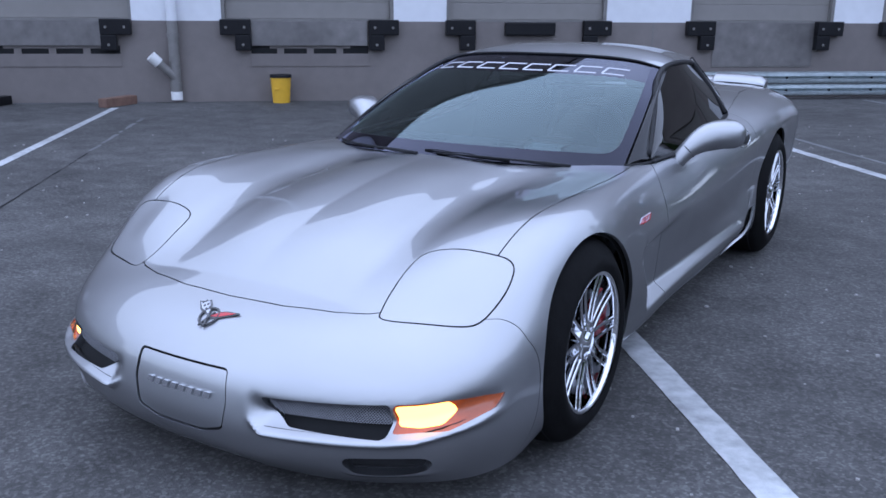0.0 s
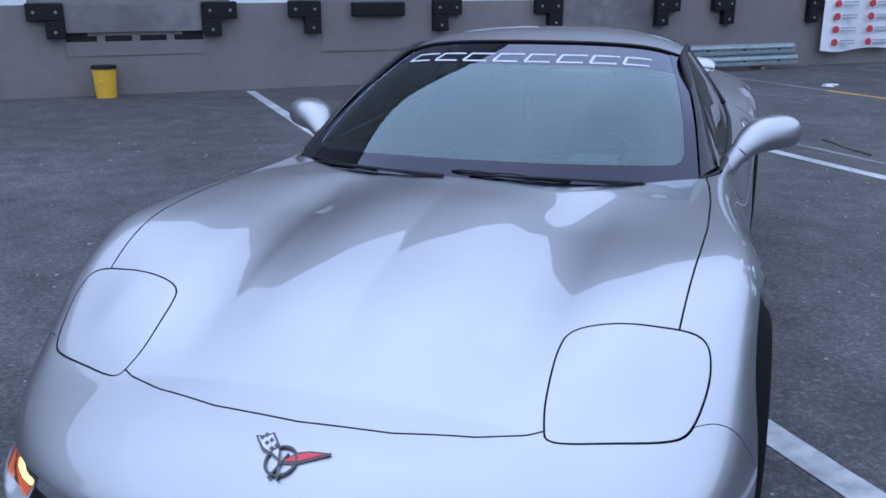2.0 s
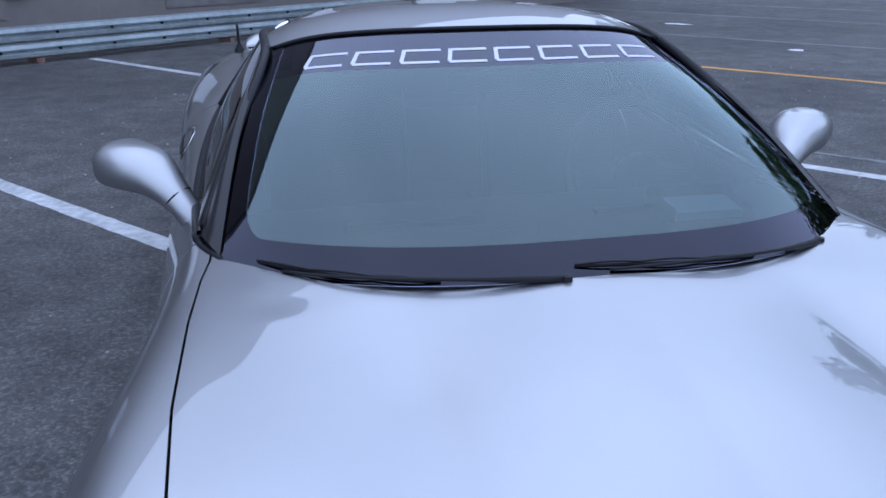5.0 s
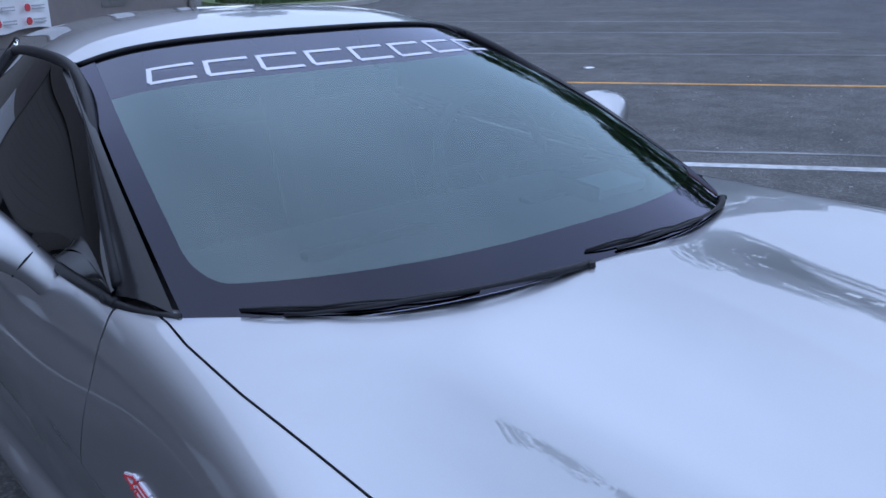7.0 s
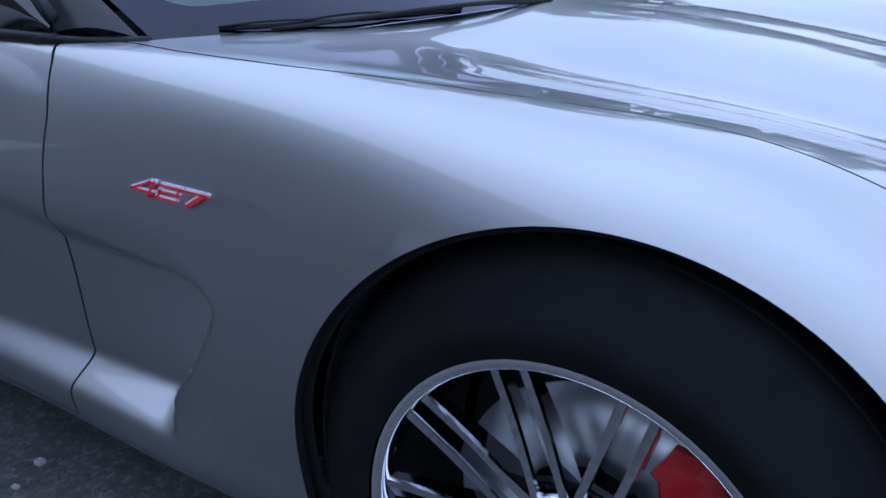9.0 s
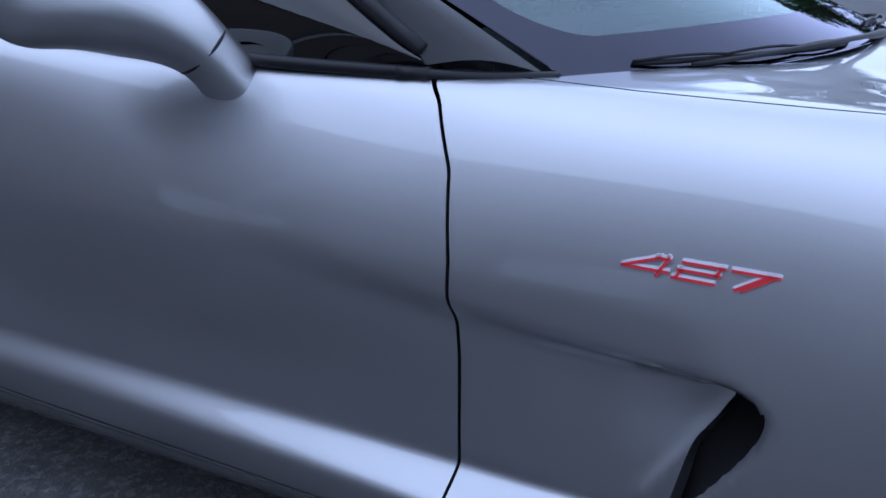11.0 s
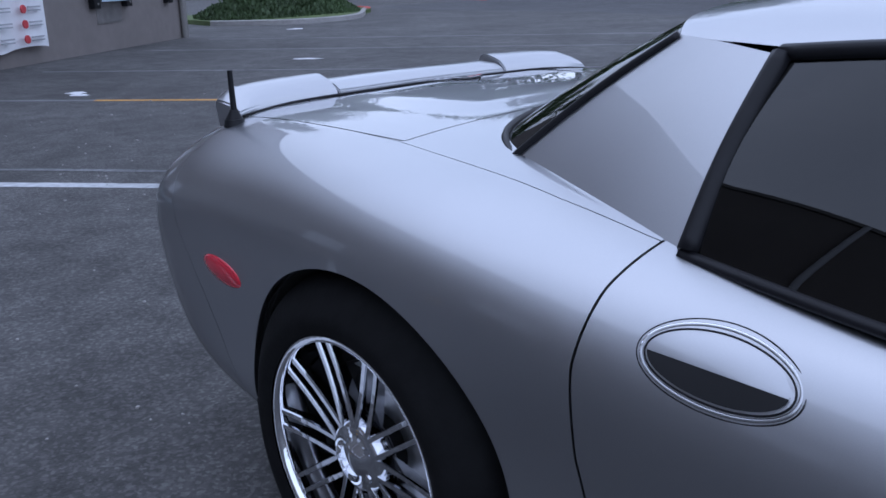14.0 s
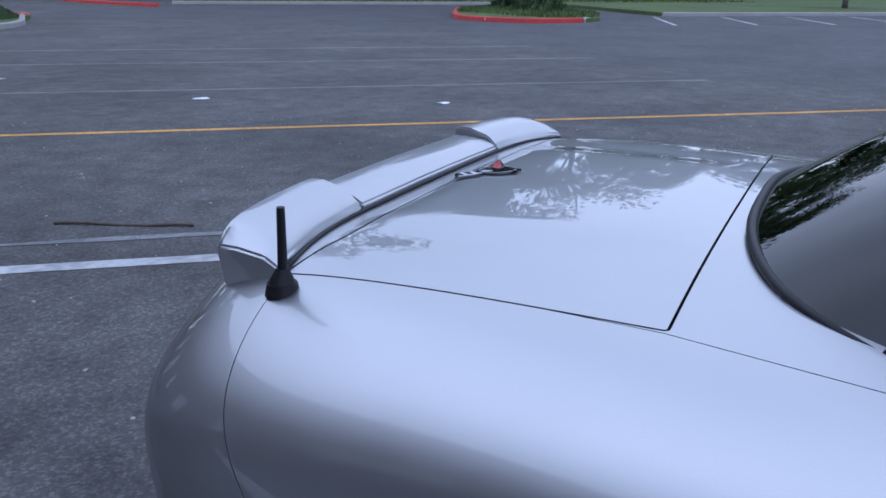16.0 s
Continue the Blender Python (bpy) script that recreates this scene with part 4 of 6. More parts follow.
# door mirrors
for s, _ in SIDES:
    fl = np.array([s, 1.0, 1.0])
    path = np.array([(.758, 1.112, .688), (.790, 1.118, .742), (.838, 1.146, .800), (.890, 1.198, .836), (.944, 1.250, .847), (.994, 1.310, .846)])
    P = spline(path, 44)
    w = np.linspace(0, 1, 44)
    tip = np.sqrt(np.clip(1 - np.clip((w - .80) / .2, 0, 1) ** 2.4, 0, 1)) * .985 + .015
    RY = (.044 - .004 * smooth01(0, .25, w) + .044 * smooth01(.25, .74, w)) * tip
    RZ = (.034 + .001 * smooth01(0, .25, w) + .027 * smooth01(.22, .66, w)) * tip
    n = 32
    a = np.linspace(0, 2 * np.pi, n, endpoint=False)
    ca, sa = np.sign(np.cos(a)) * np.abs(np.cos(a)) ** .8, np.sign(np.sin(a)) * np.abs(np.sin(a)) ** .8
    # rings square to the stalk
    tan = np.gradient(P, axis=0)
    tan /= np.linalg.norm(tan, axis=1)[:, None]
    ey = np.array([0, 1.0, 0]) - tan * tan[:, 1:2]
    ey /= np.linalg.norm(ey, axis=1)[:, None]
    ez = np.cross(tan, ey)
    loop = lambda k, g=1.0: P[k] + g * (np.cos(a)[:, None] * RY[k] * ey[k] + np.sin(a)[:, None] * RZ[k] * ez[k])
    vv = np.concatenate([P[k] + ca[:, None] * RY[k] * ey[k] + sa[:, None] * RZ[k] * ez[k] for k in range(44)]) * fl
    ff = [(i * n + j, i * n + (j + 1) % n, (i + 1) * n + (j + 1) % n, (i + 1) * n + j) for i in range(43) for j in range(n)] + [tuple(range(43 * n, 44 * n))]
    if s < 0:
        ff = [q[::-1] for q in ff]
    mirror = raw("door_mirror", vv, ff, PAINT, doors[s], "rounded silver door mirror on a swept stalk")
    joint = loop(13, 1.01) * fl
    raw("mirror_joint", *tube(np.r_[joint, joint[:2]], .0022, 6), BLACK, mirror)
    gasket = loop(5, 1.01) * fl
    raw("mirror_gasket", *tube(np.r_[gasket, gasket[:2]], .004, 6), BLACK, mirror)

# door handles: an oval bezel between two joints, a flush pull and painted shade for a hollow under it
near_handle = (np.abs(G[..., 1] - 1.955) < .13) & (np.abs(G[..., 2] - .744) < .068) & (G[..., 0] > .6)
skin_terms = lambda y, z: np.stack([((y - 1.955) / .2) ** a * ((z - .744) / .1) ** b for a in range(4) for b in range(6)], -1)
skin_fit, *_ = np.linalg.lstsq(skin_terms(G[..., 1][near_handle], G[..., 2][near_handle]), G[..., 0][near_handle], rcond=None)
for s, _ in SIDES:
    def on_door(along, up, out, s=s):
        """A place on the door: metres along and up from the middle of the handle, and proud of it."""
        y, z = 1.955 + along, .744 + .06 * along + up
        skin_x = lambda p, q: float(skin_terms(np.array(p), np.array(q)) @ skin_fit)
        n = Vector((1, (skin_x(y - .01, z) - skin_x(y + .01, z)) / .02, (skin_x(y, z - .01) - skin_x(y, z + .01)) / .02)).normalized()
        p = Vector((skin_x(y, z), y, z)) + n * out
        return (s * p.x, p.y, p.z)

    def oval(ra, rb, out, m=56):
        return [on_door(ra * math.cos(q), rb * math.sin(q), out) for q in np.linspace(0, 2 * math.pi, m, endpoint=False)]

    def hoop(ra, rb, out, r):
        o = oval(ra, rb, out)
        return tube(np.array(o + o[:2]), r, 8)

    handle = raw("door_handle", *hoop(.1015, .0425, -.0014, .0031), PAINT, doors[s], "oval flush pull in body colour")
    raw("groove", *hoop(.107, .048, -.0003, .0011), BLACK, handle)
    raw("groove", *hoop(.096, .037, .0004, .0015), BLACK, handle)
    bm = bmesh.new()
    rows = [[bm.verts.new(p) for p in oval(.095 * k, .036 * k, .0005 + .0035 * (1 - k * k))] for k in (1, .8, .55, .25)]
    for r0, r1 in zip(rows, rows[1:]):
        for i in range(56):
            bm.faces.new((r0[i], r0[(i + 1) % 56], r1[(i + 1) % 56], r1[i]))
    bm.faces.new(rows[-1])
    bmesh.ops.recalc_face_normals(bm, faces=bm.faces)
    part("pull", bm, PAINT, handle, smooth=True)
    # flat black half-oval laid over the pull, painting the shade of the finger hollow
    arc_ = np.linspace(math.pi, 2 * math.pi, 25)
    shade_plate = np.array([[on_door(.091 * math.cos(q), .0325 * math.sin(q) * k - .002 * (1 - k), .0052) for k in (1, .5, 0)] for q in arc_])
    raw("recess_shade", *sheet(shade_plate, .0006, (s, 0, 0)), SHADOW, handle)

# side marker lamp, aerial, spoiler
for s in (-1,):
    c, n = snap(s * .92, 3.072, .622)
    along = Vector((0, 1, .17)).normalized()
    along = (along - n * along.dot(n)).normalized()
    up = n.cross(along).normalized()
    bm = bmesh.new()
    bmesh.ops.create_uvsphere(bm, u_segments=24, v_segments=12, radius=1)
    m = Matrix((( *along, 0), (*up, 0), (*n, 0), (0, 0, 0, 1))).transposed()
    m.translation = c
    bmesh.ops.transform(bm, matrix=m @ Matrix.Diagonal((.072, .030, .010, 1)), verts=bm.verts)
    part("side_marker", bm, REDLENS, car, "red oval side marker lens", smooth=True)
c, n = snap(-.705, 3.31, .885)
bm = bmesh.new()
cylinder(bm, c - Vector((0, 0, .006)), c + Vector((0, 0, .012)), .026, .022, 24)
cylinder(bm, c + Vector((0, 0, .012)), c + Vector((0, -.002, .034)), .020, .009, 20)
aerial = part("aerial", bm, BLACK, car, "short black rubber aerial", smooth=True)
bm = bmesh.new()
cylinder(bm, c + Vector((0, -.002, .03)), c + Vector((-.004, -.006, .125)), .0075, .006, 14)
part("mast", bm, BLACK, aerial, smooth=True)


def spoiler_piece(x0, x1, rise, n=14):
    rows = []
    for x in np.linspace(x0, x1, n):
        w = abs(x)
        yb = 3.485 - .42 * max(0, w - .30) ** 2
        z0 = snap(x, yb - .11, .9)[0].z
        zr = snap(x, yb, .88)[0].z
        edge = min(1.0, (0.685 - w) / .05)
        h = rise * max(edge, .25)
        prof = [(yb - .088, z0 - .004), (yb - .086, z0 + .012), (yb - .06, z0 + .020 + h * .55), (yb - .01, z0 + .022 + h), (yb + .022, z0 + .022 + h), (yb + .03, z0 + .012 + h), (yb + .012, zr - .030), (yb - .05, z0 - .03)]
        rows.append([(x, a, b) for a, b in prof])
    g = np.array(rows)
    k = g.shape[1]
    v = g.reshape(-1, 3)
    f = [(i * k + j, (i + 1) * k + j, (i + 1) * k + (j + 1) % k, i * k + (j + 1) % k) for i in range(n - 1) for j in range(k)]
    f += [tuple(range(k)), tuple(range((n - 1) * k, n * k))[::-1]]
    bm = bmesh.new()
    vs = [bm.verts.new(p) for p in v]
    for q in f:
        bm.faces.new([vs[i] for i in q])
    bmesh.ops.recalc_face_normals(bm, faces=bm.faces)
    bmesh.ops.bevel(bm, geom=[e for e in bm.edges if e.is_manifold and e.calc_face_angle(0) > 0.35], offset=.004, segments=2, affect="EDGES")
    return bm


def spoiler_gap(x0, x1):
    pts = []
    for x in np.linspace(x0, x1, 10):
        yb = 3.485 - .42 * max(0, abs(x) - .30) ** 2
        pts.append((x, yb - .090, snap(x, yb - .11, .9)[0].z + .001))
    return tube(spline(pts, 24), .0035, 6)


spoiler = part("rear_spoiler", spoiler_piece(-.326, .326, .012), PAINT, car, "three-piece silver lip spoiler", smooth=True)
part("spoiler_end", spoiler_piece(-.668, -.330, .030), PAINT, spoiler, smooth=True)
part("spoiler_end", spoiler_piece(.330, .668, .030), PAINT, spoiler, smooth=True)
raw("spoiler_seal", *spoiler_gap(-.66, .66), BLACK, spoiler)


# badges: crossed flags as plain shapes, side badges
def flag_badge(c, n, ahead, size, parent):
    along = (ahead - n * ahead.dot(n)).normalized()
    left = n.cross(along).normalized()

    def plate(name, pts, mat, lift):
        bm = bmesh.new()
        lo = [bm.verts.new(c + left * a * size + along * b * size + n * .0005) for a, b in pts]
        hi = [bm.verts.new(c + left * a * size + along * b * size + n * lift) for a, b in pts]
        bm.faces.new(hi)
        for i in range(len(pts)):
            bm.faces.new((lo[i], lo[(i + 1) % len(pts)], hi[(i + 1) % len(pts)], hi[i]))
        bmesh.ops.recalc_face_normals(bm, faces=bm.faces)
        return part(name, bm, mat, parent)

    o = [c + left * math.cos(q) * .40 * size + along * (math.sin(q) * .42 - .08) * size + n * .003 for q in np.linspace(0, 2 * math.pi, 36, endpoint=False)]
    badge = raw("badge", *tube(np.array([tuple(p) for p in o + o[:2]]), .0034, 6), EMBLEM, parent, "small crossed-flag badge in black, white and red")
    plate("flag_edge", [(-.02, -.14), (.30, .02), (.62, .12), (.98, .52), (.70, .56), (.52, .70), (.20, .34)], EMBLEM, .004)
    plate("flag_edge", [(.02, -.16), (-.42, -.10), (-1.16, .30), (-1.20, .36), (-.62, .32), (-.30, .22)], EMBLEM, .004)
    plate("white_flag", [(.04, -.05), (.30, .10), (.60, .20), (.88, .48), (.68, .50), (.53, .62), (.24, .30)], WHITE, .005)
    plate("red_flag", [(-.06, -.08), (-.42, -.03), (-1.06, .30), (-.60, .26), (-.30, .15)], RED, .005)
    for k in range(3):
        for w in range(2):
            a, b = .26 + .19 * k + .09 * w, .14 + .13 * k + .10 * (1 - w)
            plate("flag_check", [(a, b), (a + .09, b + .05), (a + .06, b + .15), (a - .03, b + .09)], EMBLEM, .006)
    plate("flag_staff", [(.10, -.62), (.15, -.60), (-.10, .16), (-.15, .14)], EMBLEM, .006)
    plate("flag_staff", [(-.10, -.62), (-.15, -.60), (.10, .16), (.15, .14)], EMBLEM, .006)
    return badge


c, n = snap(.015, -.835, .485)
flag_badge(c, n, Vector((0, 1, .4)), .078, car)
c, n = snap(.03, 3.285, .91)
flag_badge(c, n, Vector((0, 1, 0)), .095, car)


# strokes of the digits 4, 2 and 7 in letter widths and heights
STROKES = (((.0, .27), (.66, .95)), ((.0, .27), (1.0, .27)), ((.82, .0), (.82, 1.0)), ((.58, .92), (.86, .92)),
           ((1.14, .92), (2.0, .92)), ((1.93, .92), (1.93, .52)), ((1.14, .52), (2.0, .52)), ((1.21, .52), (1.21, .08)), ((1.14, .08), (2.0, .08)),
           ((2.14, .92), (3.06, .92)), ((2.98, .92), (2.56, .0)), ((2.86, .92), (2.44, .0)))


def wing_badge(parent, c, along, up, out, wide, high):
    """Three angular digits, red on a pale bevel that shows along their upper edges."""
    badge = None
    for name, mat, lift, shift, half in (("badge_rim", WHITE, .0040, .0026, .0017), ("badge_number", RED, .0052, 0.0, .0015)):
        bm = bmesh.new()
        for p, q in STROKES:
            p, q = (Vector(((k[0] / 3.06 - .5) * wide + (k[1] - .5) * high * .55, (k[1] - .5) * high + shift)) for k in (p, q))
            d = (q - p).normalized()
            n_ = Vector((-d.y, d.x)) * half
            p, q = p - d * half * .6, q + d * half * .6
            flat = [p - n_, q - n_, q + n_, p + n_]
            lo = [bm.verts.new(c + along * k.x + up * k.y - out * .003) for k in flat]
            hi = [bm.verts.new(c + along * k.x + up * k.y + out * lift) for k in flat]
            bm.faces.new(hi)
            for i in range(4):
                bm.faces.new((lo[i], lo[(i + 1) % 4], hi[(i + 1) % 4], hi[i]))
        bmesh.ops.recalc_face_normals(bm, faces=bm.faces)
        ob = part(name, bm, mat, parent if badge is None else badge, "pale bevelled backing of the red 427 wing badge" if badge is None else "red engine-size digits 427")
        badge = badge or ob


for s, _ in SIDES:
    c, n = snap(s * .87, .486, .620)
    along = Vector((0, 1 if s > 0 else -1, 0))
    along = (along - n * along.dot(n)).normalized()
    up = n.cross(along).normalized()
    wing_badge(car, c, along, up, n, .142, .019)

# pale nose script as plain bars
for k in range(8):
    x = -.125 + k * .032
    bm = bmesh.new()
    lo, hi = [], []
    for xx, zz in ((x, .300), (x + .022, .300), (x + .027, .318), (x + .005, .318)):
        p, n = snap(xx, -.97, zz)
        p = Vector((xx, p.y, zz))
        lo.append(bm.verts.new(p - n * .004))
        hi.append(bm.verts.new(p + n * .0025))
    bm.faces.new(hi)
    bm.faces.new(lo[::-1])
    for i in range(4):
        bm.faces.new((lo[i], lo[(i + 1) % 4], hi[(i + 1) % 4], hi[i]))
    bmesh.ops.recalc_face_normals(bm, faces=bm.faces)
    part("nose_bar", bm, CHROME, car)

# ---- wheels ----


def wheel(y, z, tyre_r, rim_r, width, s):
    """Chrome wheel with ten split spokes; local x points outward."""
    root = thing("wheel", "", "")
    prof = [(-width / 2, rim_r * .97), (-width / 2 - .004, rim_r + .02), (-width / 2 + .012, tyre_r - .045), (-width / 2 + .045, tyre_r - .006), (-width / 4, tyre_r), (width / 4, tyre_r),
            (width / 2 - .045, tyre_r - .006), (width / 2 - .012, tyre_r - .045), (width / 2 + .004, rim_r + .025), (width / 2 - .004, rim_r * .985)]
    n = 72

    def lathe(p, close=False):
        vv = np.array([(x, r * math.cos(q), r * math.sin(q)) for q in np.linspace(0, 2 * math.pi, n, endpoint=False) for x, r in p])
        k = len(p)
        ff = [(i * k + j, i * k + j + 1, ((i + 1) % n) * k + j + 1, ((i + 1) % n) * k + j) for i in range(n) for j in range(k - 1)]
        return vv, ff
    tyre = raw("tyre", *lathe(spline([(a, b, 0) for a, b in prof], 30)[:, :2]), RUBBER, root, "black low-profile tyre")
    for gx_ in (-width * .25, -width * .08, width * .08, width * .25):
        vv, ff = lathe([(gx_ - .004, tyre_r + .0005), (gx_ + .004, tyre_r + .0005)])
        raw("tread_groove", vv, ff, SHADOW, tyre)
    face = width / 2 - .012
    rim_p = [(-width / 2 + .01, rim_r * .95), (0, rim_r * .90), (face - .045, rim_r * .915), (face - .014, rim_r * .92), (face + .001, rim_r * .928), (face + .005, rim_r * .94), (face + .0065, rim_r * .985), (face + .003, rim_r * 1.0)]
    rim_ob = raw("rim", *lathe(rim_p), CHROME, root, "chrome rim with split spokes")
    hub_p = [(face - .055, .075), (face - .022, .072), (face - .016, .060), (face - .014, .034), (face - .006, .031), (face - .004, .0)]
    raw("hub", *lathe(hub_p), SPOKE, rim_ob)
    for k in range(10):
        q0 = 2 * math.pi * k / 10
        for side in (-1, 1):
            bm = bmesh.new()
            rr = np.linspace(.062, rim_r * .95, 9)
            secs = []
            for i, r in enumerate(rr):
                w = i / 8
                qa = q0 + side * math.asin(.0165 / r)
                hw = .0056 + .0004 * w
                deep = .034 - .020 * w
                xo = face - .016 - .004 * math.sin(w * math.pi) + .010 * w
                c0 = Vector((xo, r * math.cos(qa), r * math.sin(qa)))
                tdir = Vector((0, -math.sin(qa), math.cos(qa)))
                secs.append([bm.verts.new(c0 + tdir * a + Vector((b, 0, 0))) for a, b in ((-hw * 1.1, -deep), (-hw, -.004), (-hw * .75, 0), (hw * .75, 0), (hw, -.004), (hw * 1.1, -deep))])
            for a, b in zip(secs, secs[1:]):
                for j in range(6):
                    bm.faces.new((a[j], a[(j + 1) % 6], b[(j + 1) % 6], b[j]))
            bm.faces.new(secs[0])
            bm.faces.new(secs[-1][::-1])
            bmesh.ops.recalc_face_normals(bm, faces=bm.faces)
            part("spoke", bm, SPOKE, rim_ob)
    for k in range(5):
        q = 2 * math.pi * (k + .5) / 5
        bm = bmesh.new()
        cylinder(bm, (face - .03, .048 * math.cos(q), .048 * math.sin(q)), (face - .012, .048 * math.cos(q), .048 * math.sin(q)), .010, .008, 6)
        part("lug_nut", bm, CHROME, rim_ob)
    raw("brake_disc", *lathe([(face - .085, .07), (face - .085, .165), (face - .105, .165), (face - .105, .07)]), STEEL, root, "grey steel brake disc")
    bm = bmesh.new()
    secs = []
    for q in np.linspace(-.68, .68, 15):
        qa = q + (.35 if y < 1 else 2.6) + math.pi / 2
        inner = .098 + .016 * smooth01(.42, .6, abs(q))
        outer = .174 - .022 * smooth01(.42, .68, abs(q))
        outline = ((face - .125, inner), (face - .070, inner), (face - .062, inner + .008), (face - .062, outer - .014), (face - .076, outer), (face - .125, outer))
        secs.append([bm.verts.new((a, b * math.sin(qa), -b * math.cos(qa))) for a, b in outline])
    for a, b in zip(secs, secs[1:]):
        for k in range(6):
            bm.faces.new((a[k], a[(k + 1) % 6], b[(k + 1) % 6], b[k]))
    bm.faces.new(secs[0])
    bm.faces.new(secs[-1][::-1])
    bmesh.ops.recalc_face_normals(bm, faces=bm.faces)
    part("brake_caliper", bm, RED if y < 1 else SHADOW, root, "red brake caliper" if y < 1 else "dark brake caliper")
    raw("wheel_back", *lathe([(-.07, .0), (-.07, rim_r * .9)]), SHADOW, root)
    m = pose(s * (.91 - width / 2 if y < 1 else .925 - width / 2), y, z, 0, 0, 0 if s > 0 else 180)
    root.matrix_world = m
    root.parent = car
    for key in ("label", "category"):
        if key in root:
            del root[key]
    return root


for s, _ in SIDES:
    wheel(FRONT_Y - .014, .331, .331, .234, .245, s)
    wheel(2.650, .350, .350, .247, .290, s)

# ---- cabin ----
g = skin([mirrored([(0, .50, .76), (.3, .53, .76), (.55, .64, .755), (.68, .78, .75)]), mirrored([(0, .85, .80), (.3, .86, .80), (.55, .90, .79), (.68, .95, .77)]),
          mirrored([(0, 1.02, .76), (.3, 1.02, .76), (.55, 1.03, .75), (.68, 1.04, .74)]), mirrored([(0, 1.06, .55), (.3, 1.06, .55), (.55, 1.06, .55), (.68, 1.06, .55)])], 40, 24)
v, f = sheet(g, 0.02, UPW)
dashboard = raw("dashboard", v, f, DASH, car, "dark grey dashboard")
for x0, x1 in ((-.44, -.14), (.12, .46)):
    # dark demister slots along the screen
    part("demister_slot", blocks(((x0, .735, .792), (x1, .765, .806))), GLOSSBLACK, dashboard, "dark demister slot")
# projector window in the dashboard top, in its dark hood; its pale colour paints reflected sky
hood_ = part("projector_hood", blocks(((-.105, -.045, -.02), (-.082, .062, .022)), ((.082, -.045, -.02), (.105, .062, .022)), ((-.105, .054, -.02), (.105, .080, .034)), bevel=.004, m=pose(.36, .715, .802, 6)), BLACK, dashboard, "black projector surround")
part("projector_window", blocks(((-.080, -.040, -.01), (.080, .052, .012)), bevel=.003, m=pose(.36, .715, .802, 6)), SKY_SHEEN, hood_, "projector window with its sky reflection painted pale")
for s, _ in SIDES:
    sb = bmesh.new()
    box(sb, (s * .37 - .24, 1.25, .30), (s * .37 + .24, 1.75, .44), .05)
    seat = part("seat", sb, LEATHER, car, "black leather bucket seat", smooth=True)
    sb = bmesh.new()
    box(sb, (-.24, -.07, 0), (.24, .07, .56), .06, pose(s * .37, 1.80, .42, -16))
    box(sb, (-.13, -.05, .55), (.13, .05, .70), .045, pose(s * .37, 1.80, .42, -16))
    part("seat_back", sb, LEATHER, seat, smooth=True)
a = np.linspace(0, 2 * np.pi, 40, endpoint=False)
wc = np.array([.37, 1.12, .79])
o = [wc + .185 * (math.cos(q) * np.array([1, 0, 0]) + math.sin(q) * np.array([0, .38, .92])) for q in a]
steer = raw("steering_wheel", *tube(np.array(o + o[:2]), .015, 8), LEATHER, car, "black leather steering wheel")
bm = bmesh.new()
cylinder(bm, wc + np.array([0, -.02, -.01]), wc + np.array([0, .02, .0]), .06, .05, 20)
for q in (0, math.pi, 1.5 * math.pi):
    cylinder(bm, wc, wc + .18 * (math.cos(q) * np.array([1, 0, 0]) + math.sin(q) * np.array([0, .38, .92])), .014, .012, 8)
part("steering_hub", bm, LEATHER, steer, smooth=True)
part("cabin_tub", blocks(((-.70, 1.0, .17), (.70, 2.3, .30)), ((-.70, 2.1, .3), (.70, 2.4, .80)), ((-.10, 1.05, .3), (.10, 2.1, .52))), DASH, car)
bm = bmesh.new()
box(bm, (-.12, 1.20, 1.0), (.12, 1.23, 1.055), .012)
part("rear_view_mirror", bm, BLACK, car, "black inside mirror", smooth=True)


# ---- the yard: u runs along the building, v towards it ----
PHI = radians(38.78)
LOT = Matrix.Rotation(PHI, 4, "Z")
WALL_V = 10.46


def lot(u, v, z=0.0):
    return LOT @ Vector((u, v, z))


bm = bmesh.new()
steps = [-900, -300, -100, -40, -15, 0, 15, 40, 100, 300, 900]
gv_ = [[bm.verts.new(lot(a, b, 0)) for b in steps] for a in steps]
for i in range(len(steps) - 1):
    for j in range(len(steps) - 1):
        bm.faces.new((gv_[i][j], gv_[i + 1][j], gv_[i + 1][j + 1], gv_[i][j + 1]))
ground = part("ground", bm, ASPHALT)
tagged(ground, "dark grey worn asphalt yard with pale grit", "ground", kind="structure")


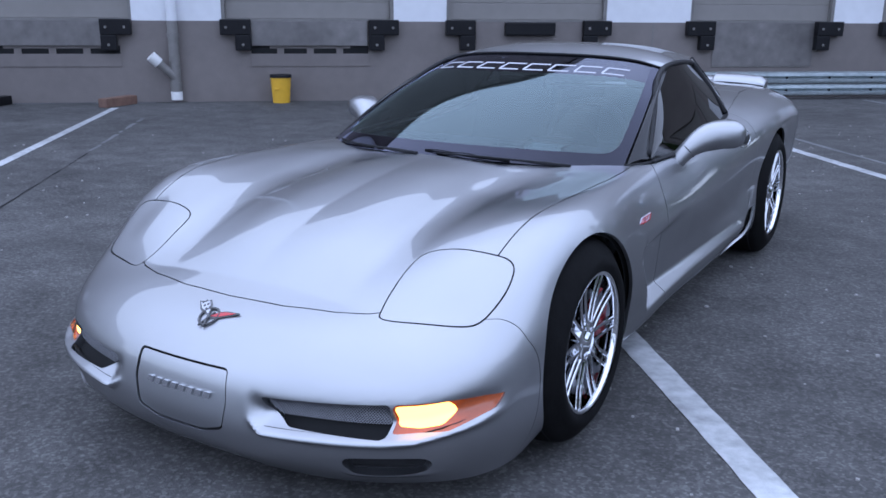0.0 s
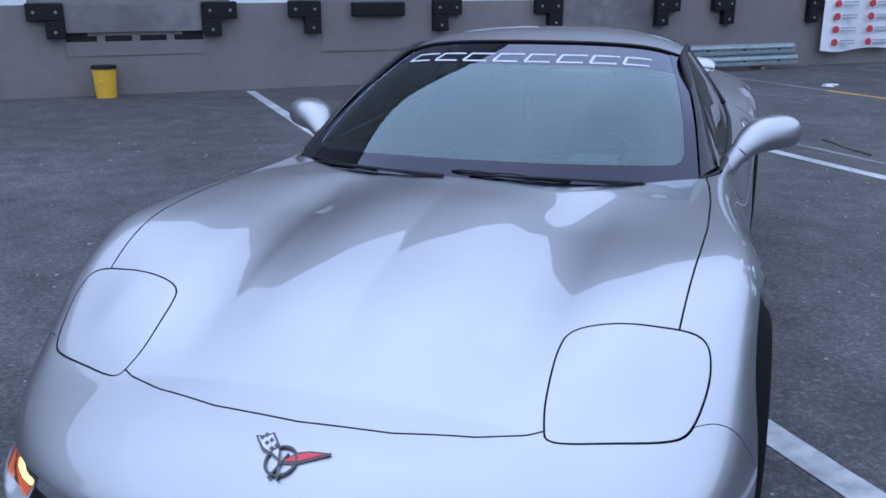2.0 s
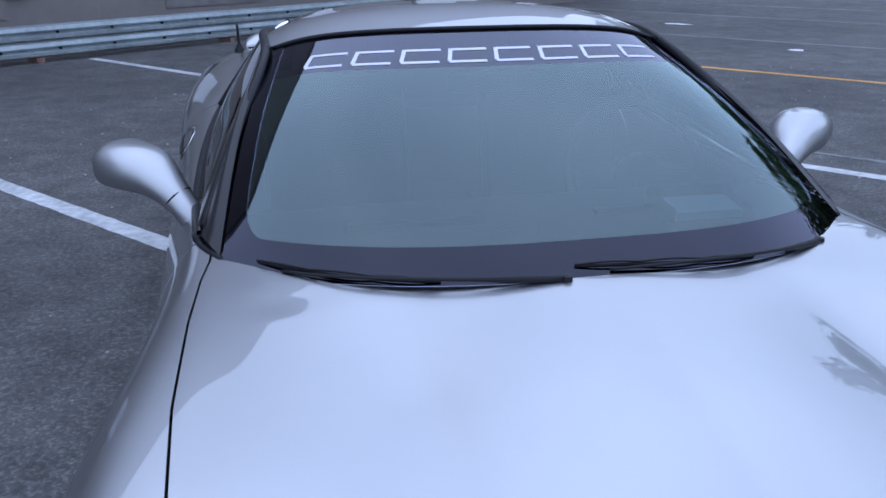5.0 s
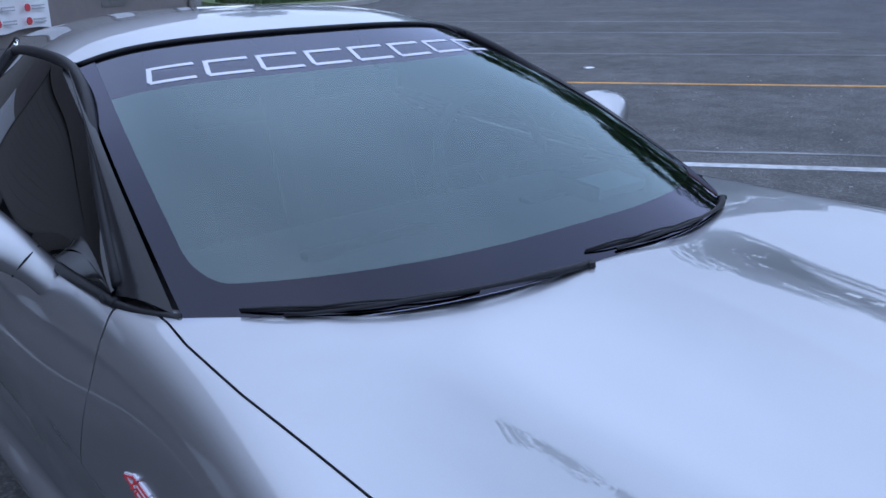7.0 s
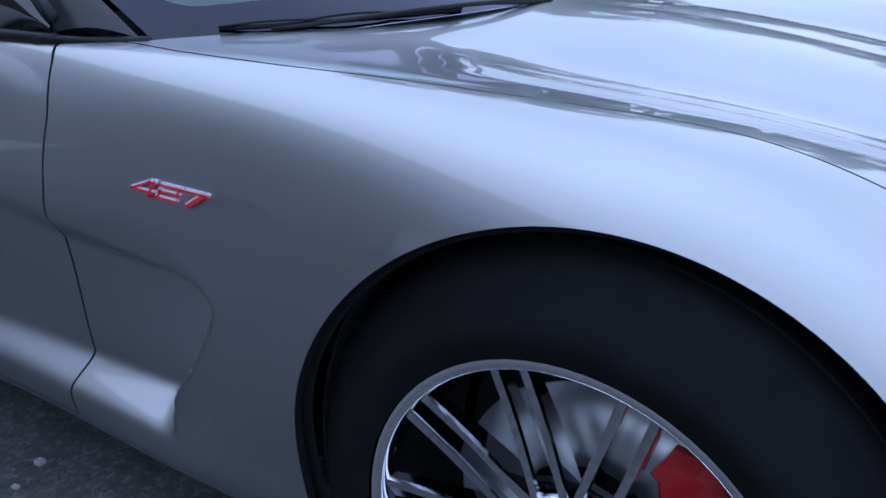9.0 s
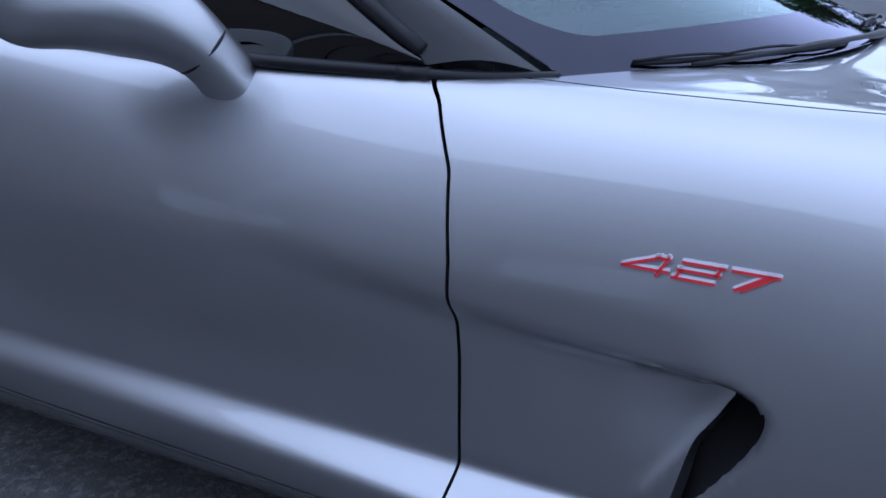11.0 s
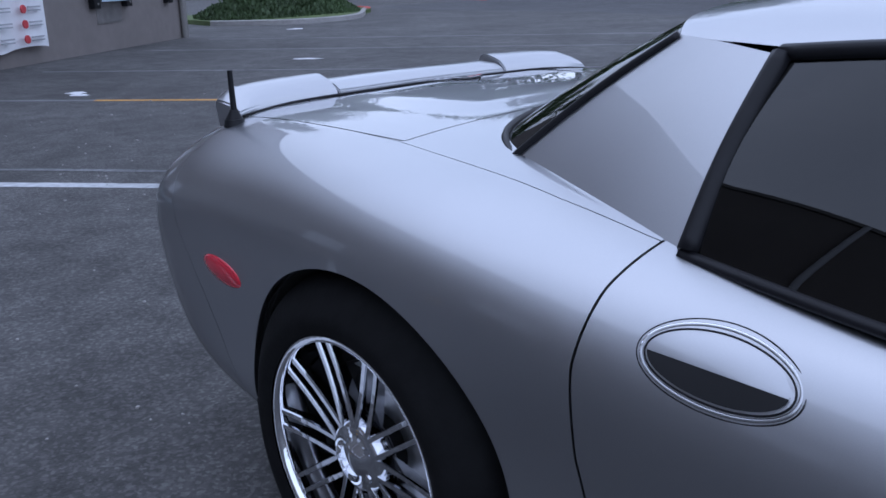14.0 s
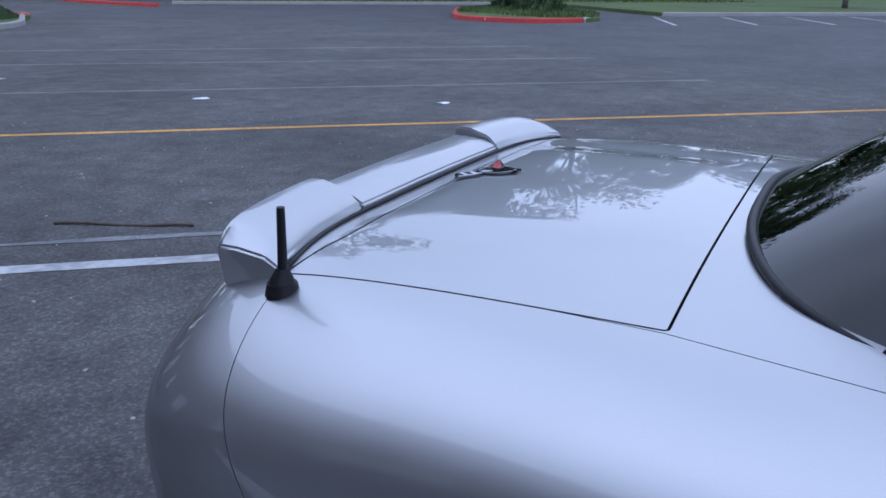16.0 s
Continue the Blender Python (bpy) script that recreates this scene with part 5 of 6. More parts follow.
def painted(name, u0, u1, v0, v1, mat, label, edge=0.003, seg=0.08):
    """A worn painted band with ragged edges, a few millimetres proud."""
    bm = bmesh.new()
    along_v = abs(v1 - v0) > abs(u1 - u0)
    length = abs(v1 - v0) if along_v else abs(u1 - u0)
    n = max(2, int(length / seg))
    a, b = [], []
    for i in range(n + 1):
        w = i / n
        d1, d2 = random.uniform(-edge, edge), random.uniform(-edge, edge)
        if along_v:
            a.append(bm.verts.new(lot(u0 + d1, v0 + (v1 - v0) * w, .003)))
            b.append(bm.verts.new(lot(u1 + d2, v0 + (v1 - v0) * w, .003)))
        else:
            a.append(bm.verts.new(lot(u0 + (u1 - u0) * w, v0 + d1, .003)))
            b.append(bm.verts.new(lot(u0 + (u1 - u0) * w, v1 + d2, .003)))
    for i in range(n):
        bm.faces.new((a[i], b[i], b[i + 1], a[i + 1]))
    bmesh.ops.recalc_face_normals(bm, faces=bm.faces)
    for f_ in bm.faces:
        if f_.normal.z < 0:
            f_.normal_flip()
    return tagged(part(name, bm, mat), label, "road marking", group="bay lines", kind="structure")


painted("bay_line", -3.08, -2.98, -3.2, 9.65, LINE, "worn white bay line on asphalt")
painted("bay_line", 1.03, 1.15, -3.2, 10.2, LINE, "worn white bay line on asphalt")
painted("bay_line", 4.47, 4.585, -3.2, 9.9, LINE, "worn white bay line on asphalt")
painted("bay_line", 8.30, 8.40, 7.2, 9.9, FAINT, "faded white bay line on asphalt")
painted("bay_line", 8.30, 8.40, -4.5, 7.2, ORANGE, "worn orange line across asphalt", seg=0.2)
painted("bay_line", 11.25, 11.35, -3.25, 9.6, FAINT, "faded white bay line on asphalt")
painted("bay_line", 14.74, 14.86, -3.04, 9.6, FAINT, "faded white bay line on asphalt")
painted("bay_line", 17.44, 17.56, -2.85, 9.6, FAINT, "faded white bay line on asphalt")
for k in range(4):
    v = -10.9 - 2.72 * k
    bm = blocks(((0, -.05, .0), (5.9, .05, .004)), m=LOT @ pose(24.9, v + 1.0, 0, 0, 0, -20))
    tagged(part("bay_line", bm, LINE), "white angled bay line by the far kerb", "road marking", group="bay lines", kind="structure")
# darker driveway surface beyond the marked yard
bm = bmesh.new()
edge_pts = [(9.4, -60), (9.4, -5.2), (11.3, -3.42), (17.6, -3.0), (22.0, -2.2), (27.0, 1.5), (30.5, 6.8), (34, 9.5), (44.3, 5.4), (44.3, -12.3), (31.0, -12.6), (31.0, -60)]
bm.faces.new([bm.verts.new(lot(a, b, .0018)) for a, b in edge_pts])
bmesh.ops.triangulate(bm, faces=bm.faces)
bmesh.ops.recalc_face_normals(bm, faces=bm.faces)
for f_ in bm.faces:
    if f_.normal.z < 0:
        f_.normal_flip()
tagged(part("road", bm, ROAD), "darker grey driveway asphalt beyond the marked yard", "road", kind="structure")
# white base line along the wall
painted("base_line", -10, -2.6, 10.30, 10.36, FAINT, "faded white line along the building foot")
# thin asphalt seam
painted("asphalt_seam", -2.425, -2.41, 1.0, 5.6, SHADOW, "thin dark crack in the asphalt", edge=0.008, seg=0.2)
for v0, v1 in ((5.75, 6.15), (6.25, 6.9), (7.05, 7.2), (7.32, 7.9), (8.05, 8.4)):
    painted("asphalt_seam", -2.44, -2.40, v0, v1, FAINT, "worn pale dash on the asphalt", edge=0.014, seg=0.1)
painted("asphalt_seam", 4.93, 4.98, -4, 7, FAINT, "pale scuffed seam in the asphalt", edge=0.02, seg=0.4)

# litter and pale scuffs on the ground
for k, (u, v, su, sv) in enumerate(((12.82, 6.15, .10, .32), (8.75, 7.6, .12, .16), (8.8, 5.87, .10, .13), (10.45, 3.4, .14, .12), (9.65, .82, .13, .10), (20.68, 8.72, .3, .25), (8.94, 7.74, .14, .2))):
    bm = bmesh.new()
    ring_ = []
    for i in range(12):
        q = 2 * math.pi * i / 12
        r = random.uniform(.35, .95)
        ring_.append(bm.verts.new(lot(u + su * r * math.cos(q), v + sv * r * math.sin(q), .006)))
    top = bm.verts.new(lot(u, v, .02))
    for i in range(12):
        bm.faces.new((ring_[i], ring_[(i + 1) % 12], top))
    tagged(part("paper_scrap", bm, PAPER), "flattened pale scrap lying on asphalt", "litter", group="scraps on the asphalt")
v_, f_ = tube(np.array([(1.60 + .32 * w, 6.50 - .72 * w + .02 * math.sin(w * 8), .008 + .004 * math.sin(w * 9)) for w in np.linspace(0, 1, 14)]), .009, 7)
tagged(raw("stick", v_, f_, BARK), "dark thin stick lying on asphalt", "stick")
# grit as loose crumbs
bm = bmesh.new()
for _ in range(700):
    u, v = random.uniform(-4, 9), random.uniform(-5, 7)
    r = random.uniform(.003, .009)
    m = Matrix.Translation(lot(u, v, r * .4)) @ Matrix.Rotation(random.uniform(0, 6), 4, "Z") @ Matrix.Diagonal((r * random.uniform(.8, 1.6), r, r * .6, 1))
    bmesh.ops.create_cube(bm, size=1.6, matrix=m)
grit = part("grit", bm, CONC)
tagged(grit, "scattered pale grit crumbs on the asphalt", "grit", kind="stuff")

# ---- the building ----
BOTTOM_H = 1.17
# wall and eight doors left of u = -10: unseen, added to darken the car's reflections
START_U, END_U = -44.0, 18.35
DOORS = tuple((-9.3 - 3.9 * k, -6.75 - 3.9 * k) for k in range(8, 0, -1)) + ((-9.3, -6.75), (-5.42, -2.87), (-1.60, .93), (1.73, 4.24), (5.60, 8.02), (8.85, 11.15), (12.3, 14.5), (14.2 + 1.1, 17.5))
HIGH = 8.2
T = .35


def wallbox(u0, u1, z0, z1, d0=0.0, d1=T):
    return ((u0, WALL_V + d0, z0), (u1, WALL_V + d1, z1))


lower = part("wall_lower", blocks(wallbox(START_U, END_U, 0, BOTTOM_H), m=LOT), WALLGREY)
tagged(lower, "grey-brown painted lower dock wall", "wall", kind="structure")
up_items = []
edges = [START_U] + [e for d in DOORS for e in d] + [END_U]
for a, b in zip(edges[::2], edges[1::2]):
    up_items.append(wallbox(a, b, BOTTOM_H, 4.2))
up_items.append(wallbox(START_U, END_U, 4.2, HIGH))
items_low = [((a[0], a[1], a[2]), (b[0], b[1], min(b[2], 2.6))) for a, b in up_items if a[2] < 2.6]
items_high = [((a[0], a[1], max(a[2], 2.6)), b) for a, b in up_items]
upper = part("wall_upper", blocks(*items_low, m=LOT), WALLWHITE)
top_wall = part("wall_top", blocks(*items_high, m=LOT), WALLTOP)
tagged(top_wall, "grey-brown painted upper warehouse wall", "wall", kind="structure")
tagged(upper, "white painted warehouse wall above the docks", "wall", kind="structure")
side = part("wall_side", blocks(((END_U - T, WALL_V + T, 0), (END_U, WALL_V + 25, HIGH)), ((START_U, WALL_V + T, 0), (START_U + T, WALL_V + 25, HIGH)), m=LOT), WALLGREY)
tagged(side, "grey-brown painted end wall of the warehouse", "wall", kind="structure")
roof_ob = part("warehouse_roof", blocks(((START_U, WALL_V + T, HIGH - .4), (END_U - T, WALL_V + 25, HIGH - .2)), ((START_U, WALL_V - .04, HIGH), (END_U + .04, WALL_V + T, HIGH + .12)), m=LOT), PIPE)
tagged(roof_ob, "flat warehouse roof with a thin metal coping", "roof", kind="structure")
for a in (-2.3, 5.0):
    tagged(part("wall_joint", blocks(((a - .012, WALL_V - .003, .02), (a + .012, WALL_V + .01, BOTTOM_H)), m=LOT), PIPE), "thin vertical joint in the dock wall", "wall joint", kind="structure")

for k, (a, b) in enumerate(DOORS):
    d = thing(f"door_{k + 1}", "closed grey sectional dock door with horizontal ribs", "dock door", group="dock doors", kind="structure")
    zz = BOTTOM_H + .03
    while zz < 4.15:
        part("door_panel", blocks(((a + .05, WALL_V + .10, zz), (b - .05, WALL_V + .15, zz + .246)), bevel=.012, m=LOT), DOORGREY, d)
        zz += .245
    part("door_frame", blocks(((a, WALL_V + .02, BOTTOM_H), (a + .05, WALL_V + .16, 4.2)), ((b - .05, WALL_V + .02, BOTTOM_H), (b, WALL_V + .16, 4.2)), ((a, WALL_V - .01, BOTTOM_H), (b, WALL_V + .2, BOTTOM_H + .03)), m=LOT), PIPE, d)

# dock bumpers: L-shaped black rubber blocks
LB = [(-3.30, -2.87, 1), (-1.62, -1.18, -1), (.55, 1.0, 1), (1.71, 2.16, -1), (3.85, 4.29, 1), (5.52, 5.98, -1), (7.69, 8.13, 1), (8.80, 9.22, -1), (10.8, 11.2, 1), (12.28, 12.68, -1), (14.18, 14.58, -1), (15.55, 15.95, 1), (17.15, 17.55, -1)]
for a, b, s in LB:
    base = thing("dock_bumper", "black rubber L-shaped dock bumper bolted to the wall", "dock bumper", group="dock bumpers")
    base.matrix_world = Matrix.Identity(4)
    w = b - a
    inner0, inner1 = (a, a + w * .52) if s > 0 else (b - w * .52, b)
    part("rubber_block", blocks(((a, WALL_V - .13, .97), (b, WALL_V - .002, 1.195)), bevel=.015, m=LOT), BLACK, base)
    part("rubber_leg", blocks(((inner0, WALL_V - .125, .75), (inner1, WALL_V - .002, .972)), bevel=.015, m=LOT), BLACK, base)
    for u_, z_ in ((a + w * .2, 1.08), (b - w * .2, 1.08), ((inner0 + inner1) / 2, .83)):
        bm = bmesh.new()
        cylinder(bm, lot(u_, WALL_V - .128, z_), lot(u_, WALL_V - .142, z_), .022, .018, 8)
        part("bolt", bm, PIPE, base)
cb = thing("dock_bumper", "long black rubber bumper block below a dock door", "dock bumper", group="dock bumpers")
part("rubber_block", blocks(((2.62, WALL_V - .13, .97), (3.40, WALL_V - .002, 1.165)), bevel=.02, m=LOT), BLACK, cb)

# leveller pits with lip plate and slotted front
for a, b, slots in ((-4.95, -3.05, True), (-1.20, .55, True), (2.18, 3.84, False), (6.0, 7.7, False), (14.6, 15.5, False)):
    lev = thing("dock_leveller", "grey steel dock leveller plate with a slotted front" if slots else "flat grey steel plate below a dock door", "dock leveller", group="dock levellers")
    if slots:
        part("lip_plate", blocks(((a + .02, WALL_V - .05, .815), (b - .02, WALL_V - .002, 1.165)), bevel=.008, m=LOT), PLATE, lev)
        part("slot_bar", blocks(((a, WALL_V - .012, .515), (b, WALL_V - .002, .70)), bevel=.004, m=LOT), WALLGREY, lev)
        # black sheet on the uncut wall, painting the shade inside the slots
        part("slot_shade", blocks(((a + .01, WALL_V - .006, .70), (b - .01, WALL_V - .001, .815)), m=LOT), SHADOW, lev)
        n = 4
        step = (b - a) / n
        for i in range(n + 1):
            c = a + step * i
            if 0 < i < n:
                part("slot_post", blocks(((c - .05, WALL_V - .014, .70), (c + .05, WALL_V - .003, .795)), m=LOT), WALLGREY, lev)
        part("slot_sill", blocks(((a + .28, WALL_V - .014, .775), (b - .28, WALL_V - .003, .815)), m=LOT), WALLGREY, lev)
    else:
        part("lip_plate", blocks(((a, WALL_V - .012, .50), (b, WALL_V - .002, 1.165)), bevel=.004, m=LOT), WALLGREY if a < 5 else PLATE, lev)
        part("plate_edge", blocks(((a, WALL_V - .016, .485), (b, WALL_V - .002, .497)), m=LOT), PIPE, lev)

# downpipes
dp = thing("downpipe", "grey rain downpipe with a white-capped angled branch", "downpipe")
bm = bmesh.new()
cylinder(bm, lot(-2.29, WALL_V - .10, .16), lot(-2.29, WALL_V - .10, BOTTOM_H), .075, n=20)
part("pipe", bm, PIPE, dp, smooth=True)
bm = bmesh.new()
cylinder(bm, lot(-2.29, WALL_V - .10, BOTTOM_H), lot(-2.29, WALL_V - .10, HIGH), .075, n=20)
part("upper_pipe", bm, WALLWHITE, dp, "white upper pipe", smooth=True)
for z in (.22, .93):
    bm = bmesh.new()
    cylinder(bm, lot(-2.29, WALL_V - .10, z), lot(-2.29, WALL_V - .10, z + .07), .086, n=20)
    part("pipe_collar", bm, PIPE, dp, smooth=True)
bm = bmesh.new()
cylinder(bm, lot(-2.29, WALL_V - .10, .04), lot(-2.29, WALL_V - .10, .16), .082, n=20)
part("pipe_foot", bm, PVC, dp, "white pipe foot", smooth=True)
bm = bmesh.new()
cylinder(bm, lot(-2.29, WALL_V - .12, .36), lot(-2.52, WALL_V - .2, .60), .06, n=18)
part("branch", bm, PIPE, dp, smooth=True)
bm = bmesh.new()
cylinder(bm, lot(-2.50, WALL_V - .19, .575), lot(-2.60, WALL_V - .225, .68), .078, n=18)
part("branch_cap", bm, PVC, dp, "white branch cap", smooth=True)
bm = bmesh.new()
cylinder(bm, lot(18.1, WALL_V - .08, 0), lot(18.1, WALL_V - .08, HIGH), .07, n=16)
tagged(part("downpipe", bm, PIPE, smooth=True), "plain dark downpipe at the building corner", "downpipe")

# yellow bucket with a dark rim
bk = thing("bucket", "yellow plastic bin with a dark rim against the wall", "bucket")
bm = bmesh.new()
cylinder(bm, lot(-.77, WALL_V - .22, .0), lot(-.77, WALL_V - .22, .37), .125, .150, n=28)
part("tub", bm, YELLOW, bk, smooth=True)
bm = bmesh.new()
cylinder(bm, lot(-.77, WALL_V - .22, .37), lot(-.77, WALL_V - .22, .41), .162, .158, n=28)
part("rim", bm, BLACK, bk, "dark bin rim", smooth=True)
part("tab", blocks(((-.86, WALL_V - .375, .20), (-.79, WALL_V - .355, .225)), bevel=.004, m=LOT), YELLOW, bk)

# wheel stops near the wall
for u, v, mat, lab in ((-4.75, 10.0, BLACK, "black worn timber wheel stop on asphalt"), (-3.05, 9.98, WOODM, "brown worn timber wheel stop on asphalt")):
    m = LOT @ pose(u, v, .05, 0, 0, 62 if u > -4 else 70)
    tagged(part("wheel_stop", blocks(((-.32, -.075, -.05), (.32, .075, .075)), bevel=.012, m=m), mat), lab, "wheel stop", group="wheel stops")

# stacked guard rails leaning by the wall
for k in range(2):
    z0 = .06 + k * .19
    prof = [(0, 0), (-.05, .02), (-.055, .06), (-.012, .09), (-.055, .12), (-.05, .165), (0, .185), (.006, .18), (-.042, .16), (-.046, .125), (-.004, .09), (-.046, .057), (-.042, .024), (.006, .006)]
    bm = bmesh.new()
    ends = []
    for u in (3.2 + .04 * k, 10.35 - .06 * k):
        ends.append([bm.verts.new(lot(u, WALL_V - .38 + a * 1.2 + .02 * k, z0 + b)) for a, b in prof])
    m = len(prof)
    for i in range(m):
        bm.faces.new((ends[0][i], ends[0][(i + 1) % m], ends[1][(i + 1) % m], ends[1][i]))
    bmesh.ops.recalc_face_normals(bm, faces=bm.faces)
    gr = tagged(part("guard_rail", bm, GALV), "long galvanised guard rail beam stacked by the wall", "guard rail", group="stacked rails")
    for i in range(10):
        u = 3.5 + .72 * i
        bm = bmesh.new()
        cylinder(bm, lot(u, WALL_V - .40 + .02 * k, z0 + .09), lot(u, WALL_V - .425 + .02 * k, z0 + .09), .018, n=8)
        part("rail_bolt", bm, BLACK, gr)
for u in (3.9, 6.7, 9.6):
    rs = part("rail_bearer", blocks(((u, WALL_V - .45, 0), (u + .09, WALL_V - .18, .06)), m=LOT), WOODM)
    tagged(rs, "dark timber bearer below the guard rails", "timber", group="rail bearers")

# hanging notice sheet with red marks
sh = thing("notice_sheet", "white notice banner with red marks hung on the wall", "banner")
rows = []
for i in range(13):
    u = 11.10 + 1.68 * i / 12
    rows.append([tuple(lot(u, WALL_V - .16 - .05 * math.sin(i * .8) * (1 - z) + .02, .26 - .03 * math.sin(i * .55) + z * 1.2)) for z in np.linspace(0, 1, 8)])
v_, f_ = sheet(np.array(rows), .006, tuple(LOT.to_3x3() @ Vector((0, -1, 0))))
raw("sheet", v_, f_, PAPER, sh)
for i, u in enumerate((11.28, 12.05)):
    for j in range(4):
        z = .40 + j * .22
        bm = bmesh.new()
        cylinder(bm, lot(u + .06, WALL_V - .20, z), lot(u + .06, WALL_V - .225, z), .062, n=16)
        part("red_mark", bm, REDINK, sh, "red round mark")
        for q in range(2):
            part("grey_bar", blocks(((u + .18, WALL_V - .222, z - .035 + q * .05), (u + .50, WALL_V - .204, z - .015 + q * .05)), m=LOT), GREYINK, sh, "illegible grey text bar")
ps = part("blue_sheet", blocks(((14.62, WALL_V - .15, .86), (15.6, WALL_V - .12, 1.12)), bevel=.01, m=LOT), PALE)
tagged(ps, "pale blue notice panel on the dock wall", "notice panel")


# ---- kerbs, planting, trees ----
def kerb(name, pts, mat, label, closed=True, h=.14, w=.16, lettered=False):
    """A raised kerb along a line of (u, v)."""
    c = spline([(a, b, 0) for a, b in pts], 8 * len(pts))
    d = np.gradient(c, axis=0)
    n = np.stack([-d[:, 1], d[:, 0], 0 * d[:, 0]], 1)
    n /= np.linalg.norm(n, axis=1)[:, None]
    bm = bmesh.new()
    secs = []
    for p, k in zip(c, n):
        secs.append([bm.verts.new(lot(*(p + k * a)[:2], b)) for a, b in ((-w / 2, 0), (-w / 2, h - .02), (-w / 2 + .02, h), (w / 2 - .02, h), (w / 2, h - .02), (w / 2, 0))])
    for a, b in zip(secs, secs[1:]):
        for j in range(5):
            bm.faces.new((a[j], a[j + 1], b[j + 1], b[j]))
    bm.faces.new(secs[0])
    bm.faces.new(secs[-1][::-1])
    bmesh.ops.recalc_face_normals(bm, faces=bm.faces)
    return tagged(part(name, bm, mat), label, "kerb", group="kerbs", kind="structure")


def bed(name, pts, label, h=.12):
    c = spline([(a, b, 0) for a, b in list(pts) + [pts[0]]], 6 * len(pts))[:-1]
    mid = c.mean(0)
    bm = bmesh.new()
    outer = [bm.verts.new(lot(p[0], p[1], h)) for p in c]
    inner = [bm.verts.new(lot(*(p * .5 + mid * .5)[:2], h + .10)) for p in c]
    low = [bm.verts.new(lot(p[0], p[1], 0)) for p in c]
    k = len(c)
    for i in range(k):
        bm.faces.new((outer[i], outer[(i + 1) % k], inner[(i + 1) % k], inner[i]))
        bm.faces.new((low[i], low[(i + 1) % k], outer[(i + 1) % k], outer[i]))
    bm.faces.new(inner)
    bmesh.ops.recalc_face_normals(bm, faces=bm.faces)
    return tagged(part(name, bm, GRASS), label, "grass bed", kind="structure")


def blades(name, label, count, area, hmin, hmax, mat, width=.05):
    """Loose leaves or grass blades over an area: a function that gives (u, v, base height)."""
    vs, fs = [], []
    for _ in range(count):
        u, v, z = area()
        h, q = random.uniform(hmin, hmax), random.uniform(0, 6.28)
        dx, dy = math.cos(q) * width, math.sin(q) * width
        lx, ly = random.uniform(-.5, .5) * h, random.uniform(-.5, .5) * h
        p = lot(u, v, z)
        k = len(vs)
        vs += [p + Vector((-dx, -dy, 0)), p + Vector((dx, dy, 0)), p + Vector((lx + dx * .4, ly + dy * .4, h)), p + Vector((lx - dx * .4, ly - dy * .4, h))]
        fs.append((k, k + 1, k + 2, k + 3))
    ob = raw(name, vs, fs, mat, smooth=False)
    return tagged(ob, label, "planting", kind="stuff")


# island beside the building corner
ISL = [(22.6, 11.6), (22.9, 9.3), (24.2, 8.5), (28.0, 8.7), (30.8, 9.2), (31.6, 10.2), (30.0, 12.5), (26, 14.0)]
bed("island_bed", ISL, "low green planted island bed")
kerb("kerb", ISL[:5], CONC, "pale concrete kerb round a planted island")
kerb("kerb", [(29.6, 8.95), (30.8, 9.2), (31.6, 10.2), (31.0, 11.4)], REDKERB, "red painted kerb at the island tip", h=.15, w=.18)


def in_mound(cu, cv, ru, rv, hh):
    def pick():
        q, r = random.uniform(0, 6.28), math.sqrt(random.random())
        return cu + ru * r * math.cos(q), cv + rv * r * math.sin(q), .08 + hh * (1 - r * r) * random.random()
    return pick


blades("ground_cover", "dense dark green ground cover on the island", 15000, in_mound(26.8, 11.0, 4.0, 2.3, .8), .05, .15, LEAF, .05)
# second island
ISL2 = [(36.5, -6.2), (31.5, -4.8), (27.8, -4.6), (26.4, -6.0), (26.6, -7.6), (29.5, -9.3), (33, -9.8), (36.5, -9)]
bed("island_bed", ISL2, "green grass island bed with shrubs")
kerb("kerb", [(36.5, -6.2), (31.5, -4.8), (27.8, -4.6), (26.4, -6.0), (26.6, -7.6)], REDKERB, "red painted kerb round a grass island", h=.15, w=.18)
kerb("kerb", [(26.6, -7.6), (29.5, -9.3), (33, -9.8), (36.5, -9)], CONC, "pale concrete kerb round a grass island")
blades("grass", "tufts of bright grass on the island", 5000, in_mound(31, -7.2, 4.2, 2.2, .12), .06, .2, GRASS, .03)
for cu, cv, rr, hh in ((30.6, -7.6, 1.0, .9), (33.2, -7.8, 1.2, 1.0)):
    blades("shrub", "rounded green shrub on the grass island", 2600, in_mound(cu, cv, rr, rr, hh), .1, .22, LEAF, .07)
for k in range(5):
    a = (27.35 + .42 * k, -4.62 - .0 * k)
    part_ = part("kerb_lettering", blocks(((a[0], -4.72, .05), (a[0] + .26, -4.70, .11)), m=LOT), WHITE)
    tagged(part_, "illegible white kerb lettering bar", "kerb lettering", group="kerb lettering", kind="structure")
# far verge across the yard
FARK = [(62, 14.5), (50, 11.2), (43.5, 8.0), (40.5, 5.9), (41.5, 3.5)]
kerb("kerb", FARK[1:4], REDKERB, "red painted kerb beside the far driveway", h=.15, w=.2)
bm = blocks(((44.5, -120, 0), (110, 5.5, .14)), ((52, 5.5, 0), (110, 90, .14)), ((31.2, -120, 0), (44.5, -12.5, .14)), m=LOT)
tagged(part("verge", bm, GRASS), "broad mown green verge beyond the yard", "verge", kind="structure")
kerb("kerb", [(44.4, 5.5), (44.4, -3), (44.4, -12.4)], CONC, "pale concrete kerb along the verge")
